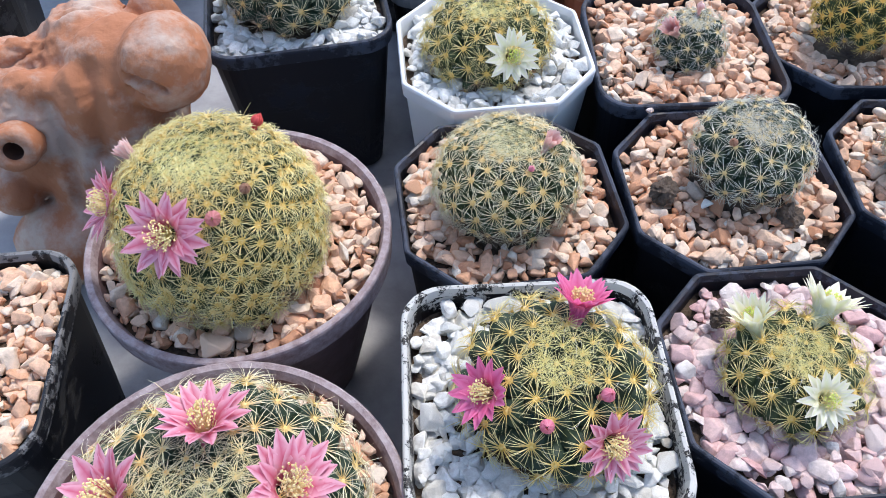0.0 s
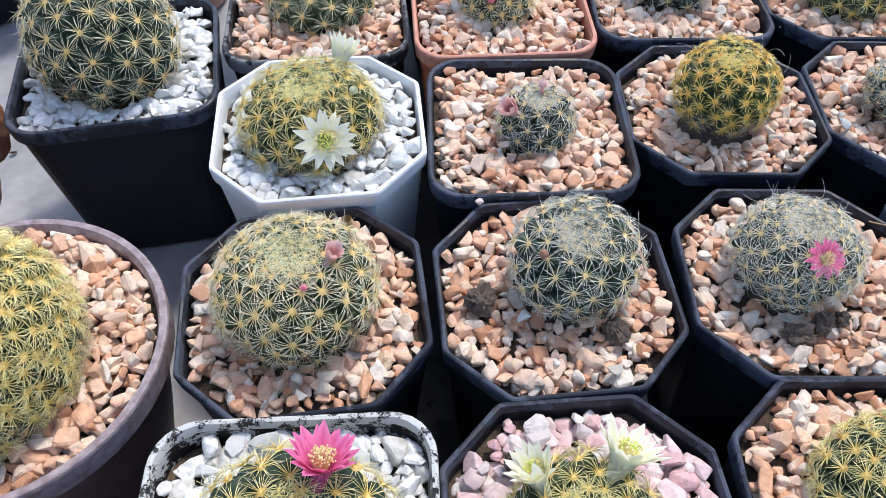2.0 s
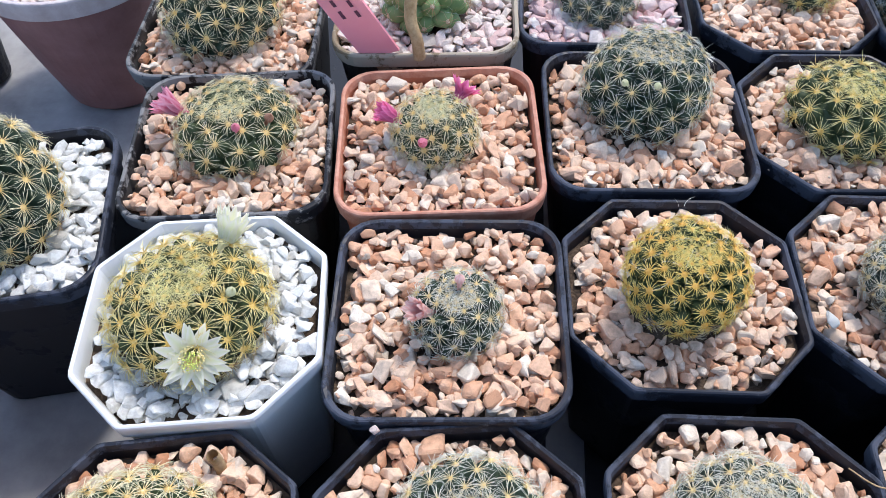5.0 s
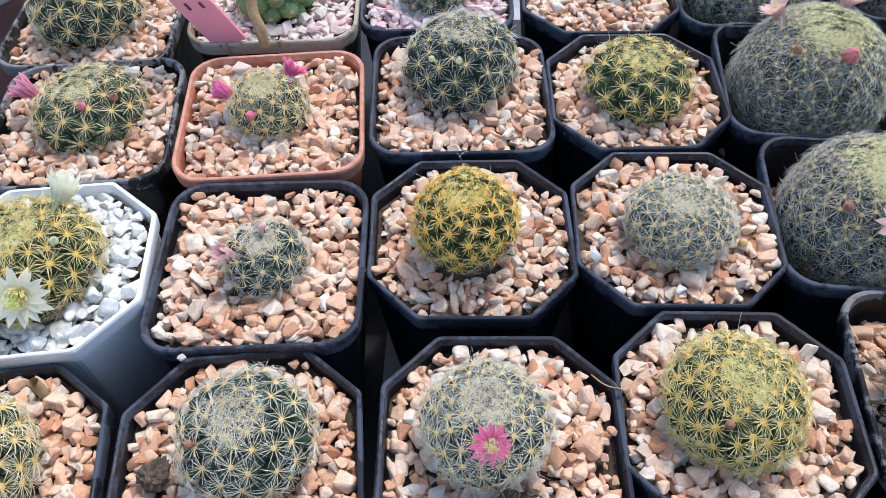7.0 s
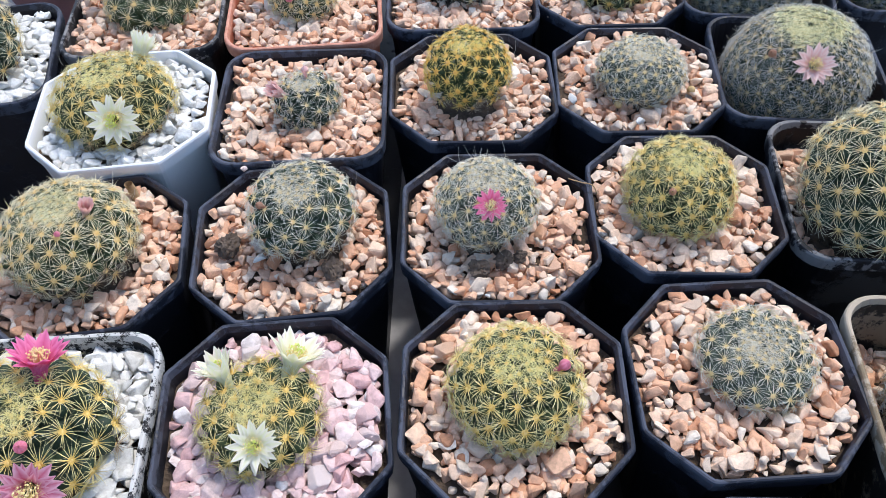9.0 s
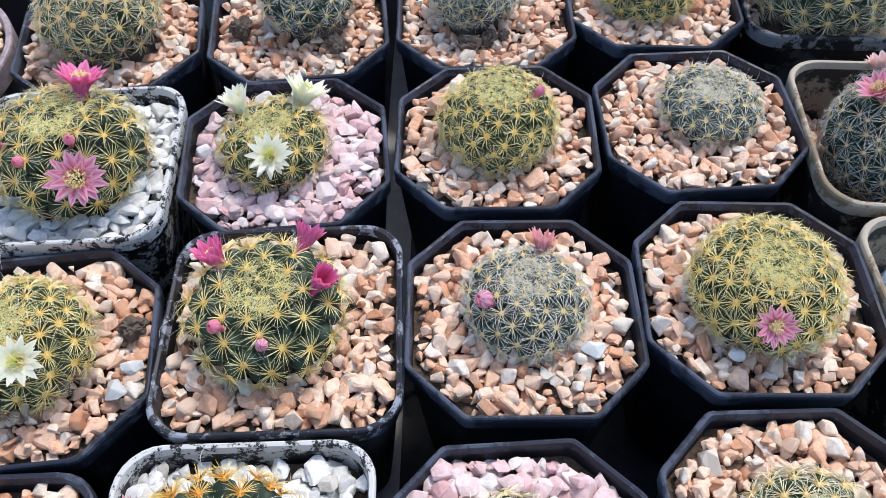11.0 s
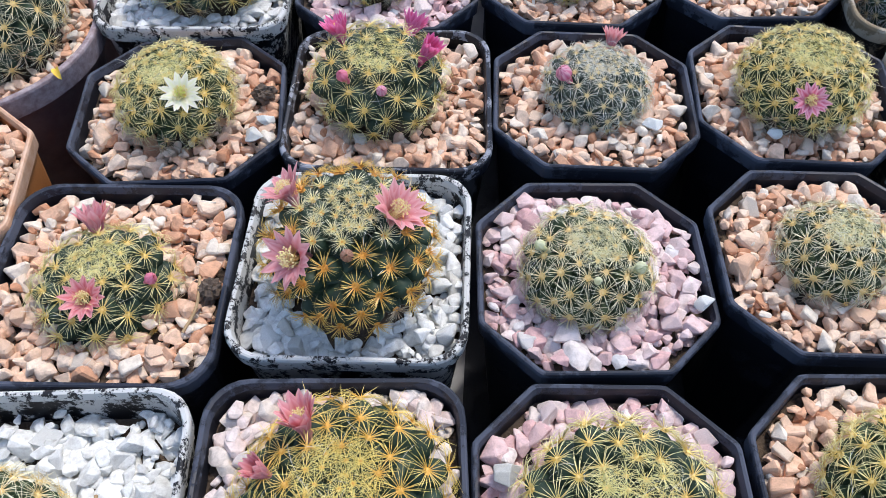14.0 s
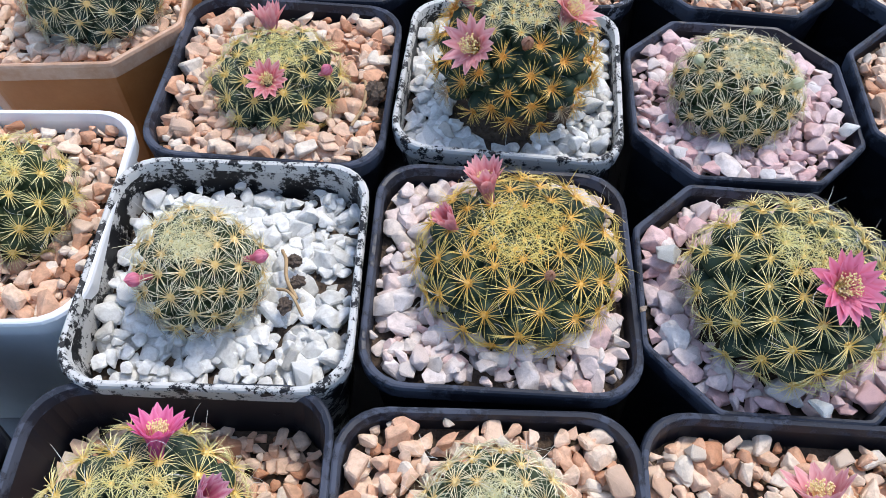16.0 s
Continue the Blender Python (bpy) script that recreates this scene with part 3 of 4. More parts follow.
def flower_mesh(kind, radius, opened, rng):
    """A funnel flower on a short tube, its axis along z: two or three whorls of pointed petals round a brush of stamens."""
    verts, faces, index, uvs = [], [], [], []
    bud = opened <= 0.25
    whorls = [(8, 0.0, 0.72), (6, 0.5, 0.80)] if bud else [(12, 0.0, 1.0), (11, 0.5, 0.92), (8, 0.25, 0.74)] if opened > 0.5 else [(11, 0.0, 1.0), (9, 0.5, 1.04), (6, 0.25, 1.0)]
    tube = radius * (0.5 if bud else 0.55)
    for w, (count, shift, share) in enumerate(whorls):
        for k in range(count):
            a = math.tau * (k + shift + rng.uniform(-0.12, 0.12)) / count
            spread = radians(8 + 78 * max(0.0, (opened - 0.2) / 0.8) ** 0.9 * (1 - (0.16 if opened > 0.5 else 0.42) * w) + rng.uniform(-7, 7))
            long = radius * (1.0 if bud else 1.08) * share * rng.uniform(0.9, 1.06)
            broad = long * (0.46 if bud else (0.26 if kind == "white" else 0.30) + 0.05 * (w == 0) + 0.12 * max(0.0, 0.7 - opened))
            rad = Vector((math.cos(a), math.sin(a), 0))
            side = Vector((-math.sin(a), math.cos(a), 0))
            at, steps = len(verts), 6
            curl = rng.uniform(-0.1, 0.35) * opened
            p, lean = rad * radius * ((0.20 - 0.06 * w if bud else 0.12) + 0.08 * (1 - opened) + 0.06 * max(0.0, 0.7 - opened)) + Vector((0, 0, tube * 0.1)), radians(10)
            for i in range(steps + 1):
                s = i / steps
                wide = broad * (math.sin(math.pi * min(0.97, 0.16 + 0.84 * s)) ** 0.75) * 0.5
                if i == steps:
                    wide = broad * 0.03
                up = Vector((0, 0, 1)) * math.sin(lean) - rad * math.cos(lean)
                for q, fold in ((-1, 0.10), (0, -0.05), (1, 0.10)):
                    verts.append(tuple(p + side * wide * q - up * -wide * fold))
                    uvs.append((min(1.0, (0.15 + 0.85 * abs(q)) * (0.35 + 0.65 * s) + 0.15 * s), s))
                if bud:
                    lean = radians((30 - 104 * s) if w == 0 else (12 - 62 * s))
                else:
                    lean = radians(10) + (spread - radians(10)) * min(1, s * 2.1) + curl * s * s
                p = p + (rad * math.sin(lean) + Vector((0, 0, 1)) * math.cos(lean)) * (long / steps)
            for i in range(steps):
                for q in range(2):
                    b = at + 3 * i + q
                    faces.append([b, b + 1, b + 4, b + 3])
                    index.append(0)
    at, ring = len(verts), 10
    for z, r in ((-0.0035, 0.17), (0.0, 0.19), (tube * 0.4, 0.22)):
        for k in range(ring):
            a = math.tau * k / ring
            verts.append((radius * r * math.cos(a), radius * r * math.sin(a), z))
            uvs.append((0.2, 0.0))
    for i in range(2):
        for k in range(ring):
            m = (k + 1) % ring
            faces.append([at + i * ring + k, at + i * ring + m, at + (i + 1) * ring + m, at + (i + 1) * ring + k])
            index.append(0)
    if opened > 0.4:
        lime = kind == "white"
        for k in range(110):
            r = radius * 0.33 * rng.uniform(0.85, 1.12) * math.sqrt((k + 0.5) / 110) * (0.6 + 0.4 * opened)
            a = k * SPIRAL + rng.uniform(-0.5, 0.5)
            x, y = r * math.cos(a), r * math.sin(a)
            z = tube * 0.95 + radius * 0.22 * (1 - (r / (radius * 0.40)) ** 2) + rng.uniform(-1, 1) * radius * 0.09
            g, at = radius * 0.024 * rng.uniform(0.7, 1.4), len(verts)
            for dx, dy, dz in ((1, 0, 0), (0, 1, 0), (-1, 0, 0), (0, -1, 0), (0, 0, 1), (0, 0, -1)):
                verts.append((x + dx * g, y + dy * g, z + dz * g * 1.3))
                uvs.append((0.5, 0.5))
            for q in range(4):
                faces += [[at + q, at + (q + 1) % 4, at + 4], [at + (q + 1) % 4, at + q, at + 5]]
                index += [2 if lime and k < 60 else 1] * 2
            if k % 3 == 0:
                at = len(verts)
                t = radius * 0.012
                verts += [(x - t, y, z), (x + t, y, z), (x * 0.4 + t, y * 0.4, tube * 0.3), (x * 0.4 - t, y * 0.4, tube * 0.3)]
                uvs += [(0.5, 0.5)] * 4
                faces.append([at, at + 1, at + 2, at + 3])
                index.append(1)
    smooth = [i == 0 for i in index]
    return mesh("flower", verts, faces, [PETAL[kind], YELLOW, LIME], index, smooth, uvs)


FINISH = {"black": "black plastic", "dusty": "dusty black", "scuffed": "scuffed black", "crust": "lime-crusted black", "terracotta": "terracotta-orange plastic", "white": "white plastic", "beige": "dusty brown",
          "mauve": "mauve-brown textured", "russet": "russet-brown plastic", "brown": "ochre-brown plastic"}
COAT = {"gold": "golden-spined", "honey": "honey-yellow spined", "amber": "amber-spined", "cream": "cream-spined", "white": "white-spined", "shade_grey": "shade-greyed white-spined", "brown": "brown-spined"}
BLOOM = {"pink": "pink flower", "rose": "pink flowers", "rose2": "bright pink flower", "magenta": "magenta flowers", "palerose": "pale-pink flowers", "blush": "blush flowers", "coral": "coral-pink flower", "white": "white flowers"}
STONE = {"peach": "peach gravel", "white": "white pebbles", "pink": "pink pebbles", "palepink": "pale-pink pebbles"}
COUNT = [0]


def potted_cactus(shape, finish, x, y, w, yaw, rim, gravel, plant=None, blooms=(), sink=0.0):
    """A pot with its gravel and its cactus. plant: x, y, radius, half height, height of its middle, coat, areole spacing and spine length in mm, skin.
    blooms: bearing from the front to the right, height in degrees, kind, radius in mm, openness."""
    COUNT[0] += 1
    seed = 100 + COUNT[0]
    rng, npr = random.Random(seed), np.random.RandomState(seed)
    bloom = next((BLOOM[k] for *_, k, r, o in [b[:5] for b in blooms] if k in BLOOM), "")
    label = f"{FINISH[finish]} {shape} pot of {STONE[gravel]}"
    if plant:
        label = f"{COAT[plant[5]]} globe cactus" + (f", {bloom}" if bloom else "") + f", {FINISH[finish]} {shape} pot, {STONE[gravel]}"
    thing = tagged(new("potted_cactus" if plant else "plant_pot"), label, "potted cactus" if plant else "plant pot", "pots on the table")
    thing.matrix_basis = pose(x, y, 0.0 if x > -0.005 else -0.001, 0, 0, yaw)
    level = rim - 0.0076 - sink
    side, lip = POT[finish]
    part("pot", pot_mesh(shape, w, rim, level, [side, lip, SOIL], seed), thing, f"{FINISH[finish]} pot")
    hole = (0.0, 0.0, 0.0)
    if plant:
        px, py, R, H, zc, coat, spacing, length, skin = plant
        here = Matrix.Rotation(-radians(yaw), 3, "Z") @ Vector((px - x, py - y, 0))
        hole = (here.x, here.y, max(0.0, R - 0.0065))
    inner = w * (0.80 + 0.20 * (level / rim) ** 0.9) - 0.0030 if shape != "round" else w - 0.0070
    spots = gravel_spots(shape, inner, level, hole, npr, 0.0044 if gravel == "peach" else 0.0047, 0.0067 if gravel == "peach" else 0.0076)
    top = np.flatnonzero(spots[:, 2] > level + 0.0034)
    top = top[: len(top) // 3] if len(top) < 60 else npr.choice(top, 20, replace=False)
    for sx, sy, sz, ss in spots[top]:
        loose_stone(thing, gravel, sx, sy, sz + 0.0005, ss * 1.05, rng)
    spots = np.delete(spots, top, 0)
    part("gravel", gravel_mesh(gravel, spots, npr, GRAVEL[gravel]), thing, STONE[gravel], "stuff")
    if not plant:
        return thing
    fat, low = R - 0.0020, H - 0.0014
    spacing, length = spacing * (1.10 if spacing > 7.5 else 0.98), length * {"gold": 1.08, "amber": 1.1}.get(coat, 1.12)
    places, normals, size = areoles(fat, low, spacing / 1000, rng, seed)
    body = part("cactus_body", body_mesh(fat, low, spacing / 1000, places, normals, size, SKIN[skin], SPINE[coat][1], seed, 0.72 if coat in ("white", "shade_grey") else 1.0), thing)
    body.matrix_basis = Matrix.Translation((here.x, here.y, zc)) @ pose(0, 0, 0, rng.uniform(-4, 4), rng.uniform(-4, 4), rng.uniform(0, 360))
    count = {"brown": 10, "white": 22, "gold": 27, "honey": 27, "amber": 32, "shade_grey": 20}.get(coat, 25)
    part("spine_coat", spine_mesh(places, normals, size, length / 1000, count, npr, [SPINE[coat][0], YOUNG[coat], DRY], fat, low, seed, 0.00009 if coat == "white" else 0.0001, {"gold": 76, "amber": 62}.get(coat, 82), {"amber": 0.86, "shade_grey": 0.80}.get(coat, 0.60)), body, f"{COAT[coat]} stars", "stuff")
    part("hairs", hair_mesh(places, normals, spacing / 1000, npr, HAIR, 70), body, "fine curled white hairs", "stuff")
    for bearing, height, kind, radius, opened in blooms:
        a, e = radians(bearing), radians(height)
        way = Matrix.Rotation(-radians(yaw), 3, "Z") @ Vector((math.sin(a) * math.cos(e), -math.cos(a) * math.cos(e), math.sin(e)))
        spot = Vector((way.x * fat, way.y * fat, way.z * low))
        axis = Vector((way.x / fat, way.y / fat, way.z / low)).normalized()
        if opened > 0.8:
            axis = (axis + Matrix.Rotation(-radians(yaw), 3, "Z") @ Vector((0, -0.22, 0.30))).normalized()
        bud = opened <= 0.25
        radius *= (0.85 if kind == "greenbud" else 1.15) if bud else 1.0
        flower = part("flower_bud" if bud else "flower", flower_mesh(kind, radius / 1000, opened, rng), body)
        m = Matrix.Translation(Vector((here.x, here.y, zc)) + spot + axis * (0.0016 if bud else -(0.00026 if opened > 0.6 else 0.00012) * radius)) @ axis.to_track_quat("Z", "Y").to_matrix().to_4x4()
        flower.matrix_basis = body.matrix_basis.inverted() @ m
    return thing


# ---- ground and table ----
def slab(name, x0, y0, x1, y1, z0, z1, mat, bevel=0.004):
    bm = bmesh.new()
    bmesh.ops.create_cube(bm, size=1.0, matrix=Matrix.Translation(((x0 + x1) / 2, (y0 + y1) / 2, (z0 + z1) / 2)) @ Matrix.Diagonal((x1 - x0, y1 - y0, z1 - z0, 1)))
    if bevel:
        bmesh.ops.bevel(bm, geom=list(bm.edges), offset=bevel, segments=2, affect="EDGES")
    me = bpy.data.meshes.new(name)
    bm.to_mesh(me)
    bm.free()
    me.materials.append(mat)
    return new(name, me)


ground = tagged(slab("ground", -60, -60, 60, 60, -0.80, -0.75, GROUND, 0), "dark bare earth under the table", "ground", kind="structure")
table = tagged(new("table"), "pale grey stone display table under the pots", "table")
part("tabletop", slab("tabletop_shape", -0.34, -0.62, 0.62, 0.62, -0.035, -0.001, TABLE).data, table)
bpy.data.objects.remove(bpy.data.objects["tabletop_shape"])
for lx, ly in ((-0.28, -0.56), (0.56, -0.56), (-0.28, 0.56), (0.56, 0.56)):
    leg = slab("leg_shape", lx - 0.025, ly - 0.025, lx + 0.025, ly + 0.025, -0.75, -0.035, TABLE)
    part("leg", leg.data, table)
    bpy.data.objects.remove(leg)

for x0, x1 in ((-0.004, 0.138), (0.153, 0.47)):
    tray = tagged(slab("tray", x0, -0.30, x1, 0.52, -0.0012, 0.0, BLACK, 0.0003), "thin flat black plastic tray under the pots", "tray", "trays on the table")

# ---- the pots, row by row ----
potted_cactus('square', 'black', 0.1008, 0.2623, 0.0749, 2.6, 0.083, 'peach', (0.1035, 0.2606, 0.0162, 0.0137, 0.0849, 'white', 6.4, 4.8, 'dark'), [(-58, 44, 'blush', 7.0, 0.35), (158, 80, 'blush', 3.5, 0.2)])
potted_cactus('octagon', 'black', 0.1756, 0.2774, 0.0751, 1.7, 0.080, 'peach', (0.1737, 0.2732, 0.0206, 0.0179, 0.0914, 'honey', 6.2, 4.0, 'green'), [])
pot_o24 = potted_cactus('octagon', 'black', 0.2508, 0.2830, 0.0748, 0.2, 0.080, 'peach', (0.251, 0.28, 0.0207, 0.0135, 0.0855, 'white', 4.8, 4.6, 'pale'), [])
pot_o30 = potted_cactus('octagon', 'black', 0.0282, 0.1799, 0.0758, 9.5, 0.081, 'peach', (0.0273, 0.1794, 0.0254, 0.0192, 0.0903, 'cream', 6.8, 6.0, 'green'), [(85, 59, 'blush', 5.5, 0.3), (27, 56, 'pinkbud', 2.2, 0.1)])
pot_o31 = potted_cactus('octagon', 'black', 0.1065, 0.1884, 0.0753, 7.0, 0.080, 'peach', (0.1111, 0.1923, 0.0215, 0.0165, 0.0907, 'white', 7.0, 5.6, 'dark'), [(-51, 47, 'brownbud', 3.0, 0.1)])
pot_o32 = potted_cactus('octagon', 'black', 0.1854, 0.1961, 0.0755, 1.6, 0.080, 'peach', (0.1806, 0.1979, 0.0205, 0.0155, 0.089, 'white', 5.4, 5.2, 'pale'), [(5, 51, 'pink', 6.6, 1.0)])
potted_cactus('octagon', 'black', 0.2587, 0.2077, 0.0739, -1.3, 0.080, 'peach', (0.2557, 0.2081, 0.0221, 0.0199, 0.0853, 'gold', 6.2, 5.4, 'green'), [(-29, 43, 'brownbud', 3.0, 0.1)])
potted_cactus('square', 'crust', 0.0347, 0.1033, 0.0764, 3.7, 0.084, 'white', (0.0386, 0.1022, 0.0278, 0.0192, 0.0896, 'gold', 8.4, 7.2, 'dark'), [(159, 54, 'magenta', 11.0, 0.6), (-66, 37, 'magenta', 10.5, 0.8), (30, 27, 'rose', 10.5, 0.9), (-14, 45, 'pinkbud', 4.0, 0.15), (41, 56, 'pinkbud', 4.0, 0.2)], 0.0025)
pot_o41 = potted_cactus('octagon', 'black', 0.1108, 0.1130, 0.0756, 6.0, 0.080, 'pink', (0.1077, 0.1122, 0.021, 0.0128, 0.0831, 'gold', 7.2, 6.0, 'green'), [(147, 34, 'white', 12.5, 0.55), (-128, 42, 'white', 10.0, 0.5), (8, 44, 'white', 8.8, 0.95)])
potted_cactus('octagon', 'black', 0.1886, 0.1219, 0.0749, 0.8, 0.080, 'peach', (0.1889, 0.1224, 0.0226, 0.019, 0.084, 'gold', 6.6, 5.4, 'green'), [(86, 53, 'pinkbud', 4.0, 0.2)])
potted_cactus('octagon', 'black', 0.2651, 0.1312, 0.0746, 3.4, 0.080, 'peach', (0.27, 0.1355, 0.0208, 0.0103, 0.0816, 'white', 5.8, 5.0, 'pale'), [])
potted_cactus('square', 'beige', 0.3405, 0.1220, 0.0770, -3.0, 0.082, 'peach', (0.3385, 0.1190, 0.0290, 0.0280, 0.0780, 'shade_grey', 6.4, 5.6, 'dark'), [(-98, 52, 'rose', 9.0, 0.6), (-158, 38, 'blush', 8.0, 0.5)], 0.0220)
pot_o50 = potted_cactus('octagon', 'black', 0.0453, 0.0283, 0.0744, 7.5, 0.080, 'peach', (0.0454, 0.0271, 0.0222, 0.0163, 0.0854, 'gold', 6.8, 5.8, 'green'), [(35, 48, 'white', 7.8, 0.9)])
potted_cactus('square', 'scuffed', 0.1200, 0.0392, 0.0746, 2.5, 0.080, 'peach', (0.1162, 0.0394, 0.0253, 0.0154, 0.0866, 'gold', 8.4, 6.6, 'dark'), [(-125, 46, 'magenta', 8.5, 0.45), (155, 19, 'magenta', 8.5, 0.4), (97, 44, 'magenta', 8.0, 0.3), (-35, 48, 'pinkbud', 4.5, 0.2), (12, 41, 'stripe', 4.0, 0.15)])
pot_o52 = potted_cactus('octagon', 'black', 0.1948, 0.0438, 0.0735, 1.4, 0.080, 'peach', (0.1957, 0.046, 0.0209, 0.0143, 0.0815, 'white', 6.0, 5.2, 'pale'), [(-63, 45, 'stripe', 6.2, 0.2), (162, 43, 'palerose', 7.0, 0.45)])
pot_o53 = potted_cactus('octagon', 'black', 0.2692, 0.0521, 0.0744, -0.5, 0.080, 'peach', (0.2691, 0.0495, 0.024, 0.016, 0.0862, 'gold', 6.4, 5.8, 'green'), [(-13, 30, 'rose', 7.0, 0.85)], 0.0010)
potted_cactus('square', 'beige', 0.3445, 0.0435, 0.0760, 0.0, 0.082, 'white', None, [], 0.0260)
pot_s60 = potted_cactus('square', 'black', 0.0432, -0.0471, 0.0741, 3.6, 0.080, 'peach', (0.0436, -0.0500, 0.0225, 0.0155, 0.0780, 'gold', 7.8, 6.2, 'dark'), [(-161, 42, 'palerose', 8.5, 0.45), (6, 56, 'coral', 7.6, 0.75), (80, 40, 'pinkbud', 4.0, 0.2)])
potted_cactus('square', 'crust', 0.1173, -0.0354, 0.0717, 2.1, 0.080, 'white', (0.1175, -0.0393, 0.0263, 0.0216, 0.0908, 'amber', 8.0, 5.6, 'dark'), [(-110, 46, 'palerose', 9.5, 0.6), (91, 56, 'palerose', 10.0, 0.65), (-41, 41, 'palerose', 10.0, 0.75), (10, 53, 'brownbud', 4.0, 0.2)], 0.0030)
pot_o62 = potted_cactus('octagon', 'black', 0.1908, -0.0346, 0.0718, 3.6, 0.080, 'pink', (0.1883, -0.0353, 0.0213, 0.0171, 0.0819, 'cream', 7.0, 5.8, 'green'), [(-82, 44, 'greenbud', 5.0, 0.15), (57, 45, 'greenbud', 5.5, 0.15), (2, 49, 'greenbud', 3.5, 0.15)])
potted_cactus('octagon', 'black', 0.2657, -0.0241, 0.0716, 2.1, 0.080, 'peach', (0.2648, -0.0242, 0.0183, 0.0145, 0.0817, 'cream', 6.8, 5.8, 'green'), [])
pot_s70 = potted_cactus('square', 'crust', 0.0474, -0.1214, 0.0728, 6.0, 0.082, 'white', (0.0423, -0.1251, 0.0175, 0.0192, 0.0818, 'cream', 7.2, 6.2, 'green'), [(96, 24, 'pinkbud', 4.0, 0.15), (-43, 34, 'pinkbud', 4.0, 0.15)], 0.0065)
pot_s71 = potted_cactus('square', 'black', 0.1201, -0.1118, 0.0719, 4.4, 0.080, 'palepink', (0.1244, -0.1093, 0.0279, 0.017, 0.0822, 'honey', 8.6, 7.4, 'dark'), [(-139, 53, 'palerose', 8.5, 0.45), (-91, 45, 'palerose', 6.0, 0.3), (27, 55, 'brownbud', 3.0, 0.15)])
pot_o72 = potted_cactus('octagon', 'black', 0.1925, -0.1087, 0.0718, 3.7, 0.080, 'pink', (0.1928, -0.1123, 0.0261, 0.0205, 0.0872, 'gold', 8.4, 7.0, 'dark'), [(26, 64, 'rose2', 9.8, 0.85)])
potted_cactus('octagon', 'black', 0.2675, -0.1020, 0.0745, 3.0, 0.080, 'peach', (0.2675, -0.102, 0.024, 0.0192, 0.0836, 'gold', 7.0, 6.0, 'green'), [])
potted_cactus('square', 'black', 0.0516, -0.1918, 0.0741, 7.0, 0.080, 'peach', (0.0500, -0.1905, 0.0240, 0.0200, 0.0790, 'gold', 8.4, 7.0, 'dark'), [(176, 46, 'magenta', 8.5, 0.55), (111, 47, 'stripe', 6.5, 0.3)], 0.0140)
potted_cactus('square', 'black', 0.1244, -0.1873, 0.0720, 6.0, 0.080, 'peach', (0.1244, -0.1796, 0.0181, 0.0172, 0.0825, 'cream', 7.2, 6.2, 'green'), [])
potted_cactus('square', 'black', 0.1950, -0.1810, 0.0740, 4.0, 0.080, 'peach', (0.1985, -0.184, 0.021, 0.0168, 0.0822, 'cream', 7.4, 6.0, 'green'), [(-156, 34, 'palerose', 10.0, 0.55)], 0.0030)
pot_s11 = potted_cactus('square', 'dusty', 0.0132, 0.3355, 0.0769, 6.2, 0.082, 'peach', (0.0144, 0.3408, 0.0255, 0.0158, 0.0823, 'cream', 7.7, 6.0, 'green'), [(-92, 29, 'rose', 10.0, 0.4), (67, 45, 'brownbud', 4.0, 0.2), (24, 53, 'pinkbud', 3.5, 0.15)])
potted_cactus('square', 'terracotta', 0.0920, 0.3409, 0.0768, 5.3, 0.082, 'peach', (0.0906, 0.3412, 0.0176, 0.0153, 0.0833, 'cream', 6.2, 5.2, 'green'), [(-90, 27, 'magenta', 8.5, 0.3), (140, 36, 'magenta', 9.0, 0.6), (-11, 33, 'pinkbud', 4.0, 0.2)])
potted_cactus('square', 'black', 0.1704, 0.3565, 0.0769, 2.4, 0.080, 'peach', (0.1709, 0.3675, 0.0264, 0.0219, 0.0855, 'white', 7.6, 6.0, 'dark'), [(-36, 41, 'greenbud', 4.0, 0.15), (-2, 45, 'greenbud', 4.0, 0.15)])
potted_cactus('octagon', 'black', 0.2457, 0.3588, 0.0745, 1.4, 0.080, 'peach', (0.2462, 0.3588, 0.0246, 0.0153, 0.0835, 'gold', 7.6, 5.8, 'green'), [])
potted_cactus('square', 'black', 0.3212, 0.3665, 0.0759, -3.8, 0.080, 'peach', (0.3205, 0.3655, 0.0335, 0.0340, 0.0770, 'shade_grey', 5.4, 5.6, 'dark'), [(-127, 50, 'blush', 9.0, 0.6), (5, 56, 'rosebud', 7.0, 0.2), (146, 56, 'blush', 9.0, 0.6), (-51, 52, 'brownbud', 4.0, 0.2)], 0.0200)
potted_cactus('square', 'black', 0.3252, 0.2905, 0.0760, -4.2, 0.080, 'peach', (0.3245, 0.2900, 0.0335, 0.0300, 0.0760, 'shade_grey', 5.4, 5.8, 'dark'), [(-12, 47, 'blush', 9.5, 0.9), (-55, 44, 'brownbud', 4.0, 0.2)], 0.0200)
potted_cactus('square', 'dusty', 0.3362, 0.2149, 0.0760, -3.0, 0.080, 'peach', (0.3342, 0.2084, 0.0325, 0.0293, 0.0891, 'cream', 7.6, 6.8, 'dark'), [], 0.0090)
potted_cactus('square', 'dusty', -0.0055, 0.4125, 0.0800, 2.0, 0.080, 'peach', (-0.0081, 0.411, 0.0272, 0.0218, 0.085, 'cream', 7.8, 6.2, 'dark'), [])
pot_y02 = potted_cactus('square', 'beige', 0.0805, 0.4270, 0.0800, 2.0, 0.082, 'palepink', (0.0805, 0.4205, 0.0211, 0.019, 0.0854, 'brown', 9.5, 6.5, 'smooth'), [])
